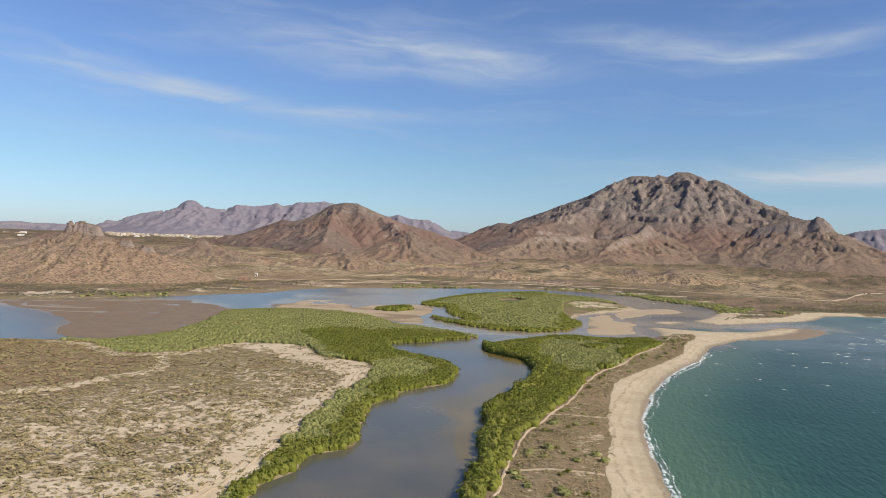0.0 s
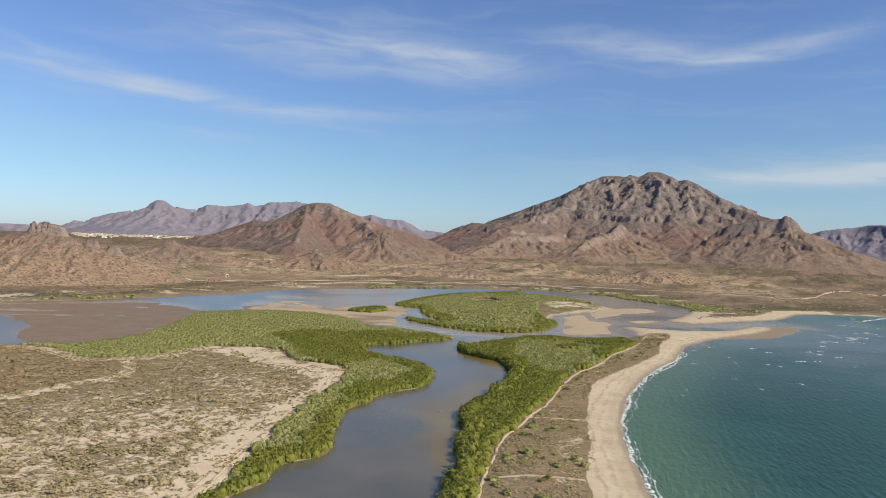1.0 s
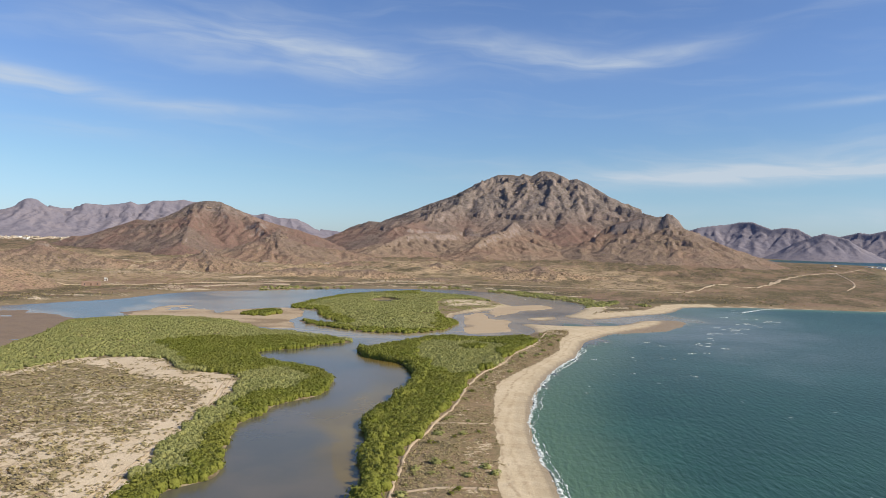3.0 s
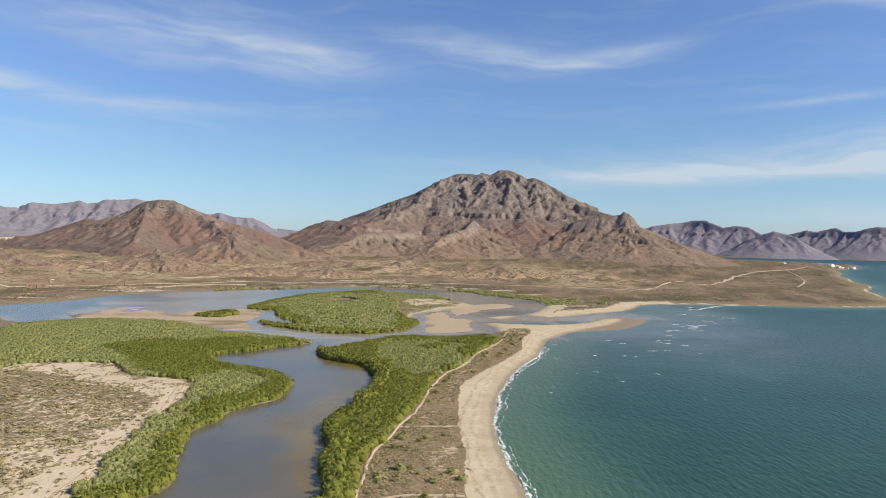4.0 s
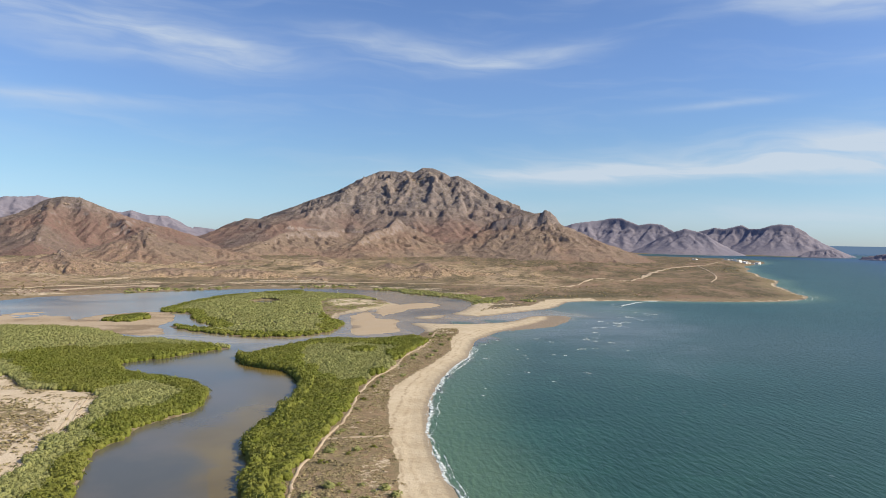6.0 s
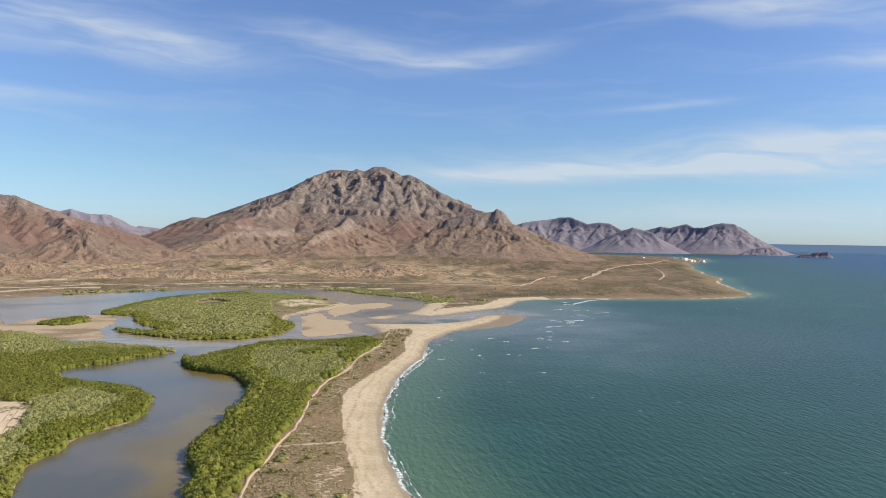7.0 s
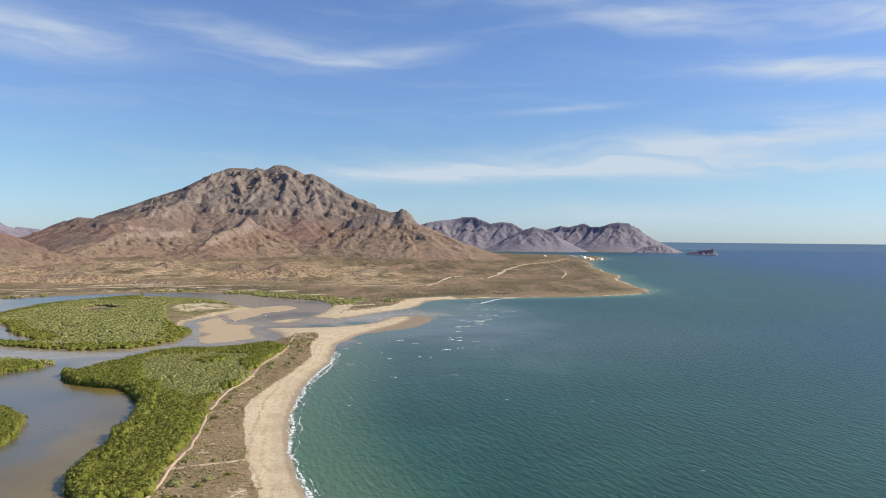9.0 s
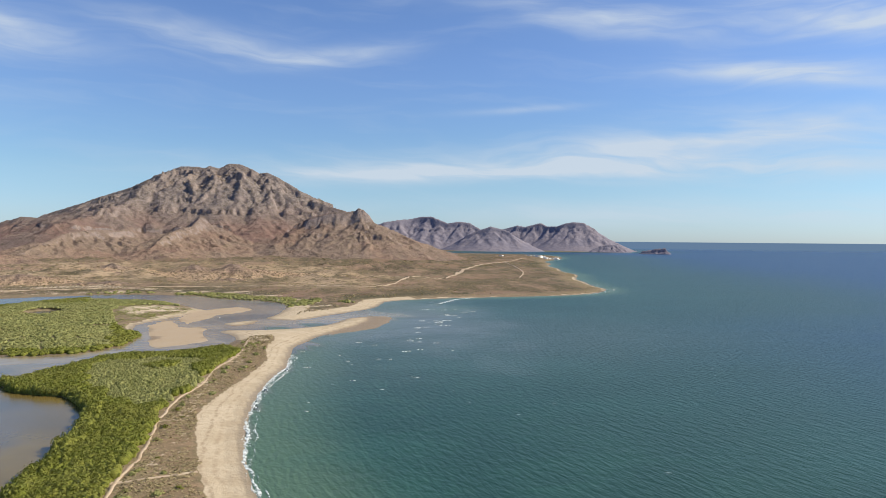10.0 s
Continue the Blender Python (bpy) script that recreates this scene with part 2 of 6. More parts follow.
# sand just under the water
SHOALS = [rounded(p) for p in (
    [(1, 369), (13, 375), (33, 372), (52, 375), (72, 383), (80, 402), (56, 390), (35, 381), (21, 383), (7, 401), (1, 412)],
    [(18, 342), (25, 351), (37, 352), (48, 359), (38, 342), (28, 336)],
    [(-95, 640), (-40, 676), (0, 690), (10, 660), (-30, 620), (-60, 600)])]
MUD_LEFT = rounded([(-300, 445), (-221, 474), (-181, 499), (-138, 453), (-126, 380), (-133, 322), (-160, 310), (-180, 322), (-201, 385), (-237, 409)])
DUNE_EDGE = [(143, 392), (136, 374), (125, 356), (114, 327), (105, 310), (93, 293), (77, 271), (66, 255), (59, 238), (55, 224), (51, 208), (47, 192), (44, 178), (40, 163), (37, 151), (34, 133), (30, 80), (32, 0), (44, -120)]
TRAIL = [(130, 390), (120, 371), (110, 346), (101, 330), (87, 311), (79, 295), (72, 280), (61, 266), (55, 253), (50, 242), (45, 228), (41, 217), (35, 204), (31, 196), (28, 189), (23, 179), (20, 171), (18, 162), (16, 153), (14, 146), (13, 139), (10, 132), (4, 90), (0, 30)]
SAND_PATCH = [(-44, 100), (-40, 126), (-36, 136), (-36, 159), (-35, 170), (-34, 187), (-33, 200), (-31, 217), (-27, 228), (-25, 242), (-25, 258), (-28, 269), (-35, 273), (-43, 272), (-50, 280), (-57, 293), (-56, 304), (-72, 304), (-90, 305),
              (-86, 293), (-68, 282), (-56, 269), (-48, 256), (-38, 250), (-31, 238), (-31, 229), (-36, 218), (-39, 202), (-43, 189), (-44, 172), (-45, 158), (-46, 136), (-50, 100)]
WEST_INNER = [(-47, 95), (-40, 124), (-35, 137), (-35, 159), (-33, 187), (-30, 217), (-25, 228), (-23, 244), (-23, 258), (-27, 271), (-42, 275), (-49, 283), (-55, 304), (-72, 307), (-90, 306), (-99, 281), (-112, 275), (-126, 275), (-138, 288), (-152, 300)]


def land_depth(x, y):
    best = None
    for p in LANDS:
        d = depth_in(x, y, p)
        best = d if best is None else np.maximum(best, d)
    return best


BOXES = [(-420, 60, 640, 760, 3.0), (-5400, -5400, 5400, 5400, 60.0)]
LAND_RAW = Field(land_depth, BOXES)
FLAT_RAW = Field(lambda x, y: np.maximum.reduce([depth_in(x, y, p) for p in FLATS]), BOXES[:1])
POND = rounded([(40, 556), (52, 592), (72, 590), (66, 552)])
POND_RAW = Field(lambda x, y: np.maximum(depth_in(x, y, POND), depth_in(x, y, rounded([(66, 470), (72, 482), (84, 480), (78, 468)]))), BOXES[:1])
SHOAL_RAW = Field(lambda x, y: np.maximum.reduce([depth_in(x, y, p) for p in SHOALS + FLATS[:3]]), BOXES[:1])
NORTH_RAW = Field(lambda x, y: depth_in(x, y, LANDS[5]), BOXES)


def wobble(x, y):
    near = np.clip(900 / (np.hypot(x, y) + 1), 0.2, 1) * np.where((x > 34) & (y < 420), 0.3, 1.0)
    return x + near * 1.0 * fbm(x / 9, y / 9, 3, 11), y + near * 1.0 * fbm(x / 9, y / 9, 3, 17)


def shore(x, y):
    return LAND_RAW(*wobble(x, y))


def ground_z(x, y):
    """Height of the ground over the water."""
    s = shore(x, y)
    north = np.maximum(NORTH_RAW(x, y), 0)
    land = 1.55 * (1 - np.exp(-np.maximum(s, 0) / 16)) + 13 * (1 - np.exp(-np.maximum(north - 30, 0) / 800))
    land += smooth(10, 60, s) * (0.5 * fbm(x / 30, y / 30, 3, 5) + 0.25 * fbm(x / 6, y / 6, 2, 6))
    roll = smooth(60, 300, north) * (1 - smooth(250, 700, x - 0.35 * y))
    land += roll * (13.0 * ridged(x / 62, y / 50, 5, 8) - 4.5)
    land += 9.0 * np.exp(-((x - 1215) / 130) ** 2 - ((y - 1385) / 120) ** 2) * smooth(10, 60, north)
    bed = -np.clip(-s, 0, 90) * 0.08
    z = np.where(s > 0, land, bed)
    z = np.where(POND_RAW(*wobble(x, y)) > 0, -0.3, z)
    flat = FLAT_RAW(*wobble(x, y))
    z = np.where((flat > -6) & (s < 0), np.maximum(z, -0.25 + 0.33 * smooth(-6, 5, flat) + 0.03 * fbm(x / 9, y / 9, 2, 4) + np.where(x < -60, 0.11, 0.05) * fbm(x / 60, y / 17, 3, 14)), z)
    return z


def dune(x, y):
    """How far towards the sea from the edge of the dune's scrub."""
    d, along = line_distance(x, y, DUNE_EDGE)
    k = np.clip(along.astype(int), 0, len(DUNE_EDGE) - 2)
    p = np.array(DUNE_EDGE, float)
    u, w = p[k + 1] - p[k], np.stack([x, y], -1) - p[k]
    return np.where(u[..., 0] * w[..., 1] - u[..., 1] * w[..., 0] > 0, d, -d)


# ---- meshes ----
def mesh_of(name, verts, faces, attrs=(), shade=True):
    """A mesh from arrays of places and of faces that all have the same number of corners."""
    me = bpy.data.meshes.new(name)
    verts, faces = np.asarray(verts, np.float32), np.asarray(faces, np.int32)
    k = faces.shape[1]
    me.vertices.add(len(verts)), me.loops.add(faces.size), me.polygons.add(len(faces))
    me.vertices.foreach_set("co", verts.ravel())
    me.loops.foreach_set("vertex_index", faces.ravel())
    me.polygons.foreach_set("loop_start", np.arange(len(faces), dtype=np.int32) * k)
    me.polygons.foreach_set("use_smooth", np.full(len(faces), shade))
    for key, values in attrs:
        me.attributes.new(key, "FLOAT", "POINT").data.foreach_set("value", np.asarray(values, np.float32).ravel())
    me.update(calc_edges=True)
    return me


def grid_faces(rows, cols):
    i = np.arange(rows - 1)[:, None] * cols + np.arange(cols - 1)[None, :]
    return np.stack([i, i + 1, i + cols + 1, i + cols], -1).reshape(-1, 4)


def thing(name, me, material, label="", category="", group="", kind="", parent=None):
    ob = new(name, me)
    if material is not None and not me.materials:
        me.materials.append(material)
    ob.parent = parent
    return tagged(ob, label, category, group, kind)


# ---- materials ----
def surface(name, build, rough=0.9, bump=0.0, bump_size=0.1, spec=0.3, through_light=0.0, ior=1.45):
    """A principled material; build(n, place) gives the colour and, if there is relief, its height."""
    m = bpy.data.materials.new(name)
    m.use_nodes = True
    n = Nodes(m.node_tree)
    where = n.add("ShaderNodeNewGeometry").outputs["Position"]
    made = build(n, where)
    colour, height, gloss = (*made, None, None)[:3] if isinstance(made, tuple) and not isinstance(made[0], float) else (made, None, None)
    b = n.add("ShaderNodeBsdfPrincipled")
    n.put(b.inputs["Base Color"], colour if not isinstance(colour, tuple) else (*colour, 1))
    n.put(b.inputs["Roughness"], rough if gloss is None else gloss)
    b.inputs["Specular IOR Level"].default_value = spec
    b.inputs["IOR"].default_value = ior
    if height is not None and bump:
        r = n.add("ShaderNodeBump")
        r.inputs["Strength"].default_value, r.inputs["Distance"].default_value = bump, bump_size
        n.put(r.inputs["Height"], height)
        n.put(b.inputs["Normal"], r.outputs[0])
    out = n.add("ShaderNodeOutputMaterial")
    n.put(out.inputs[0], b.outputs[0])
    if through_light:
        t, mix = n.add("ShaderNodeBsdfTranslucent"), n.add("ShaderNodeMixShader")
        n.put(t.inputs["Color"], colour)
        n.put(mix.inputs[0], through_light)
        n.put(mix.inputs[1], b.outputs[0]), n.put(mix.inputs[2], t.outputs[0])
        n.put(out.inputs[0], mix.outputs[0])
    return m


def ground_colour(n, p):
    sand, pale, wet, brown, mud, hill = (n.attr(k) for k in ("sand", "pale", "wet", "brown", "mud", "hill"))
    big, mid = n.noise(p, 0.018, 4), n.noise(p, 0.11, 5, 0.6)
    fine, grit = n.noise(p, 0.55, 5, 0.65), n.noise(p, 2.5, 3, 0.6)
    # scrub land: olive brown low plants over tan soil
    scrub = n.mix(n.ramp(mid, 0.35, 0.65), (0.200, 0.156, 0.088), (0.290, 0.215, 0.132))
    scrub = n.mix(n.ramp(fine, 0.42, 0.68), scrub, (0.155, 0.132, 0.070))
    scrub = n.mix(n.ramp(big, 0.40, 0.66), scrub, n.mix(n.ramp(fine, 0.4, 0.6), (0.285, 0.205, 0.132), (0.165, 0.132, 0.082)))
    plain = n.mix(n.ramp(n.noise(n.scaled(p, 0.010, 0.022, 0.02), 1.0, 6, 0.66), 0.42, 0.60), (0.190, 0.124, 0.090), (0.116, 0.090, 0.058))
    plain = n.mix(n.ramp(n.noise(p, 0.09, 5, 0.7), 0.46, 0.58), plain, (0.092, 0.083, 0.044))
    streak = n.ramp(n.noise(n.scaled(p, 0.012, 0.035, 0.02), 1.0, 6, 0.7), 0.54, 0.62)
    plain = n.mix(n.math("MULTIPLY", streak, 0.55), plain, (0.29, 0.215, 0.142))
    plain = n.mix(n.math("MULTIPLY", n.ramp(n.noise(n.scaled(p, 0.006, 0.016, 0.02), 1.0, 5, 0.6), 0.50, 0.64), 0.6), plain, (0.098, 0.098, 0.048))
    bands = n.noise(n.scaled(p, 0.040, 0.009, 0.02, 25), 1.0, 6, 0.70)
    plain = n.mix(n.math("MULTIPLY", n.ramp(bands, 0.49, 0.57), 0.85), plain, (0.058, 0.060, 0.030))
    plain = n.mix(n.math("MULTIPLY", n.ramp(bands, 0.45, 0.38), 0.75), plain, (0.30, 0.205, 0.140))
    plain = n.mix(n.math("MULTIPLY", n.ramp(n.noise(p, 0.30, 4, 0.72), 0.49, 0.57), 0.6), plain, (0.078, 0.070, 0.040))
    plain = n.mix(n.math("MULTIPLY", n.ramp(n.noise(p, 0.24, 4, 0.72), 0.54, 0.61), 0.55), plain, (0.30, 0.215, 0.155))
    # washes and rises seen across the whole cape
    wash = n.noise(n.scaled(p, 0.0045, 0.011, 0.02, -40), 1.0, 6, 0.62, 0.6)
    plain = n.mix(n.math("MULTIPLY", n.ramp(wash, 0.53, 0.60), 0.60), plain, (0.064, 0.064, 0.034))
    plain = n.mix(n.math("MULTIPLY", n.ramp(wash, 0.44, 0.38), 0.60), plain, (0.265, 0.172, 0.120))
    scrub = n.mix(hill, scrub, plain)
    tawny = n.math("MULTIPLY", n.attr("tawny"), n.ramp(n.noise(p, 0.022, 5, 0.65), 0.36, 0.56))
    open_soil = n.mix(n.ramp(n.noise(p, 0.16, 4, 0.65), 0.50, 0.60), (0.43, 0.322, 0.205), (0.138, 0.116, 0.066))
    scrub = n.mix(tawny, scrub, open_soil)
    burnt = n.mix(n.ramp(fine, 0.36, 0.66), (0.275, 0.172, 0.105), (0.195, 0.138, 0.084))
    scrub = n.mix(n.math("MULTIPLY", brown, n.ramp(mid, 0.25, 0.6, 0.55, 1.0)), scrub, burnt)
    # bare pale soil breaking through
    soil = n.mix(n.ramp(mid, 0.3, 0.7), (0.50, 0.395, 0.27), (0.58, 0.475, 0.345))
    soil = n.mix(n.ramp(grit, 0.55, 0.8), soil, (0.33, 0.25, 0.17))
    patch = n.noise(p, 0.42, 6, 0.68, 0.5)
    edge = n.math("SUBTRACT", 0.98, n.math("MULTIPLY", pale, 0.82))
    bare = n.ramp(patch, n.math("SUBTRACT", edge, 0.05), n.math("ADD", edge, 0.05))
    c = n.mix(bare, scrub, soil)
    beach = n.mix(n.ramp(mid, 0.3, 0.7), (0.455, 0.362, 0.242), (0.53, 0.435, 0.305))
    beach = n.mix(n.ramp(fine, 0.55, 0.75), beach, (0.43, 0.335, 0.22))
    c = n.mix(n.ramp(n.math("ADD", sand, n.math("MULTIPLY", n.math("SUBTRACT", fine, 0.5), 0.9)), 0.40, 0.60), c, beach)
    reach = n.math("ADD", n.attr("reach"), n.math("MULTIPLY", n.math("SUBTRACT", n.noise(p, 0.07, 3), 0.5), 5.0))
    for at, wide, much in ((9.0, 0.7, 0.55), (12.5, 0.5, 0.35), (6.2, 0.9, 0.35)):
        line = n.math("MULTIPLY", n.ramp(n.math("ABSOLUTE", n.math("SUBTRACT", reach, at)), wide, 0.0), n.math("MULTIPLY", n.ramp(fine, 0.35, 0.6), much))
        c = n.mix(n.math("MULTIPLY", line, sand), c, (0.25, 0.175, 0.105))
    silt = n.mix(n.ramp(mid, 0.35, 0.65), (0.345, 0.240, 0.152), (0.282, 0.194, 0.124))
    c = n.mix(mud, c, silt)
    damp = n.ramp(n.math("ADD", wet, n.math("MULTIPLY", n.math("SUBTRACT", fine, 0.5), 0.25)), 0.3, 0.75)
    c = n.mix(damp, c, n.mix(0.45, c, (0.09, 0.065, 0.04)))
    gloss = n.math("SUBTRACT", 0.95, n.math("MULTIPLY", n.math("MAXIMUM", damp, mud), 0.42))
    return c, n.math("ADD", fine, n.math("MULTIPLY", grit, 0.3)), gloss


def rock_colour(n, p):
    up = n.add("ShaderNodeSeparateXYZ")
    n.put(up.inputs[0], n.add("ShaderNodeNewGeometry").outputs["Normal"])
    big, mid = n.noise(p, 0.006, 4), n.noise(p, 0.03, 5, 0.62)
    fine, grit = n.noise(p, 0.14, 5, 0.68), n.noise(p, 0.6, 3, 0.65)
    talus = n.mix(n.ramp(mid, 0.35, 0.65), (0.178, 0.132, 0.112), (0.220, 0.162, 0.140))
    talus = n.mix(n.ramp(big, 0.42, 0.60), talus, (0.212, 0.130, 0.108))
    height = n.add("ShaderNodeSeparateXYZ")
    n.put(height.inputs[0], p)
    talus = n.mix(n.ramp(n.math("ADD", height.outputs[2], n.math("MULTIPLY", mid, 60.0)), 90.0, 200.0), talus, n.mix(n.ramp(fine, 0.4, 0.6), (0.245, 0.205, 0.188), (0.185, 0.158, 0.148)))
    bush = n.ramp(fine, 0.50, 0.62)
    talus = n.mix(n.math("MULTIPLY", bush, 0.75), talus, (0.138, 0.110, 0.084))
    talus = n.mix(n.math("MULTIPLY", n.ramp(grit, 0.54, 0.62), 0.5), talus, (0.30, 0.215, 0.165))
    talus = n.mix(n.math("MULTIPLY", n.ramp(n.noise(p, 0.45, 3, 0.6), 0.53, 0.60), 0.6), talus, (0.105, 0.088, 0.062))
    stone = n.mix(n.ramp(fine, 0.35, 0.65), (0.290, 0.232, 0.205), (0.198, 0.165, 0.150))
    stone = n.mix(n.ramp(grit, 0.5, 0.75), stone, (0.33, 0.235, 0.185))
    steep = n.ramp(n.math("ADD", up.outputs[2], n.math("MULTIPLY", n.math("SUBTRACT", mid, 0.5), 0.35)), 0.76, 0.58)
    c = n.mix(steep, talus, stone)
    tan = n.math("MULTIPLY", n.attr("tan"), n.ramp(n.noise(p, 0.05, 4, 0.6), 0.30, 0.50, 0.45, 1.0))
    dots = n.ramp(n.noise(p, 0.36, 3, 0.6), 0.50, 0.60)
    slope = n.mix(dots, n.mix(n.ramp(grit, 0.4, 0.7), (0.39, 0.270, 0.168), (0.50, 0.365, 0.238)), (0.160, 0.122, 0.070))
    c = n.mix(n.math("MULTIPLY", tan, n.ramp(steep, 0.95, 0.2, 0.45, 1.0)), c, slope)
    return c, n.math("ADD", mid, n.math("ADD", n.math("MULTIPLY", fine, 1.0), n.math("MULTIPLY", grit, 0.5)))


# Far rock: cool violet greys with the haze of distance put into the colour.
def hazed_rock_colour(n, p):
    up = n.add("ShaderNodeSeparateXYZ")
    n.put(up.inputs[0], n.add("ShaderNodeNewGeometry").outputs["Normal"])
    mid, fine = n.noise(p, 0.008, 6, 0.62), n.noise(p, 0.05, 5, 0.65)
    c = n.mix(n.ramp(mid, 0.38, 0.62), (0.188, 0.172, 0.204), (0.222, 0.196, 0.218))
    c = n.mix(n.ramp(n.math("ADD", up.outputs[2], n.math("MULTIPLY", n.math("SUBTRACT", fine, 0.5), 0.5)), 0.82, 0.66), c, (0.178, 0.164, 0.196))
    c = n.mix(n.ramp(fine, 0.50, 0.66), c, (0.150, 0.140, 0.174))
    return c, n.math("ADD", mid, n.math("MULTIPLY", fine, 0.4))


WAVES = 104.0         # the crests run this many degrees from the x axis


def water_colour(n, p):
    sea, depth, silt = n.attr("sea"), n.attr("depth"), n.attr("silt")
    cloudy = n.noise(n.scaled(p, 0.010, 0.018, 0.02, 20), 1.0, 4, 0.55)
    swirl = n.noise(n.scaled(p, 0.035, 0.075, 0.02, 20), 1.0, 4, 0.6, 0.6)
    deep = n.ramp(n.math("ADD", depth, n.math("MULTIPLY", n.math("SUBTRACT", cloudy, 0.5), 160.0)), 110.0, 460.0)
    salt = n.mix(deep, (0.016, 0.054, 0.036), (0.011, 0.047, 0.106))
    salt = n.mix(n.math("MULTIPLY", n.ramp(swirl, 0.40, 0.70), n.ramp(depth, 150.0, 20.0, 0.0, 0.55)), salt, (0.030, 0.096, 0.060))
    salt = n.mix(n.math("MULTIPLY", n.ramp(cloudy, 0.46, 0.66), n.ramp(depth, 300.0, 70.0, 0.0, 0.55)), salt, (0.026, 0.084, 0.062))
    salt = n.mix(n.ramp(n.math("ADD", depth, n.math("MULTIPLY", n.math("SUBTRACT", swirl, 0.5), 16.0)), 34.0, 2.0), salt, (0.074, 0.132, 0.074))
    salt = n.mix(n.math("MULTIPLY", n.attr("shoal"), n.ramp(swirl, 0.2, 0.7, 0.5, 0.9)), salt, (0.150, 0.182, 0.190))
    tide = n.mix(n.ramp(n.noise(p, 0.03, 4), 0.35, 0.65), (0.088, 0.084, 0.064), (0.125, 0.106, 0.074))
    bed = n.mix(n.ramp(n.noise(p, 0.022, 4), 0.35, 0.7), (0.185, 0.132, 0.035), (0.125, 0.088, 0.022))
    bed = n.mix(n.attr("pale"), bed, n.mix(n.ramp(swirl, 0.35, 0.65), (0.31, 0.245, 0.150), (0.24, 0.185, 0.110)))
    tide = n.mix(n.ramp(n.math("ADD", silt, n.math("MULTIPLY", n.math("SUBTRACT", swirl, 0.5), 0.5)), -0.05, 0.9), tide, bed)
    c = n.mix(sea, tide, salt)
    wave = n.noise(n.scaled(p, 0.24, 0.62, 0.2, WAVES), 1.0, 3, 0.52, 0.3)
    chop = n.noise(n.scaled(p, 0.9, 1.9, 0.5, WAVES - 16), 1.0, 3, 0.6, 0.2)
    height = n.math("ADD", wave, n.math("MULTIPLY", chop, 0.16))
    # calm behind the spit, ruffled outside
    height = n.math("MULTIPLY", height, n.ramp(sea, 0.0, 1.0, 0.05, 1.0))
    gloss = n.ramp(sea, 0.0, 1.0, 0.20, 0.38)
    return c, height, gloss


def leaf_colour(dark, light, dry):
    def build(n, p):
        island = n.add("ShaderNodeNewGeometry").outputs["Random Per Island"]
        clump, stand = n.noise(p, 0.35, 2), n.noise(p, 0.035, 4)
        c = n.mix(island, dark, light)
        c = n.mix(n.ramp(clump, 0.35, 0.65), n.mix(0.10, c, (0.03, 0.035, 0.01)), n.mix(0.45, c, dry))
        return n.mix(n.ramp(stand, 0.42, 0.66), c, n.mix(0.45, c, dry)), n.noise(p, 2.2, 4, 0.7)
    return build


def foam_colour(n, p):
    return n.mix(n.ramp(n.noise(p, 0.8, 4), 0.35, 0.7), (0.72, 0.74, 0.72), (0.50, 0.56, 0.54)), n.noise(p, 1.5, 3)


def track_colour(n, p):
    c = n.mix(n.ramp(n.noise(p, 0.4, 4), 0.3, 0.7), (0.40, 0.30, 0.205), (0.47, 0.37, 0.26))
    return n.mix(n.ramp(n.noise(p, 2.0, 3), 0.5, 0.8), c, (0.32, 0.24, 0.16)), n.noise(p, 1.2, 4)


def wall_colour(a, b):
    def build(n, p):
        return n.mix(n.ramp(n.noise(p, 0.25, 4), 0.35, 0.7), a, b), n.noise(p, 2.0, 3)
    return build


GROUND = surface("sand_soil_and_scrub", ground_colour, bump=0.7, bump_size=0.5, spec=0.12)
ROCK = surface("weathered_rock_and_talus", rock_colour, rough=0.95, bump=0.75, bump_size=5.0, spec=0.08)
HAZED_ROCK = surface("distant_hazed_rock", hazed_rock_colour, rough=0.95, bump=0.7, bump_size=10.0, spec=0.15)
WATER = surface("salt_water", water_colour, bump=1.0, bump_size=0.45, spec=0.50, ior=1.333)
LEAF_BRIGHT = surface("glossy_mangrove_leaves", leaf_colour((0.152, 0.172, 0.026), (0.238, 0.254, 0.050), (0.254, 0.244, 0.064)), rough=0.6, spec=0.12, through_light=0.38)
LEAF_GREY = surface("grey_green_mangrove_leaves", leaf_colour((0.262, 0.272, 0.094), (0.342, 0.348, 0.138), (0.340, 0.318, 0.132)), rough=0.75, spec=0.10, through_light=0.42)
LEAF_SCRUB = surface("dry_scrub_leaves", leaf_colour((0.235, 0.194, 0.096), (0.350, 0.295, 0.152), (0.335, 0.256, 0.136)), rough=0.9, spec=0.1)
LEAF_BROWN = surface("brown_dune_plants", leaf_colour((0.262, 0.196, 0.108), (0.395, 0.310, 0.176), (0.335, 0.278, 0.150)), rough=0.9, spec=0.1)
# Darker copies of the two leaf greens: shade inside the crowns put into colour.
SHADE = surface("shaded_inner_leaves", leaf_colour((0.140, 0.158, 0.023), (0.188, 0.200, 0.038), (0.196, 0.186, 0.046)), rough=0.95, spec=0.1, bump=0.9, bump_size=0.35)
SHADE_GREY = surface("shaded_inner_grey_leaves", leaf_colour((0.236, 0.244, 0.084), (0.298, 0.304, 0.116), (0.296, 0.280, 0.112)), rough=0.95, spec=0.1, bump=0.9, bump_size=0.35)
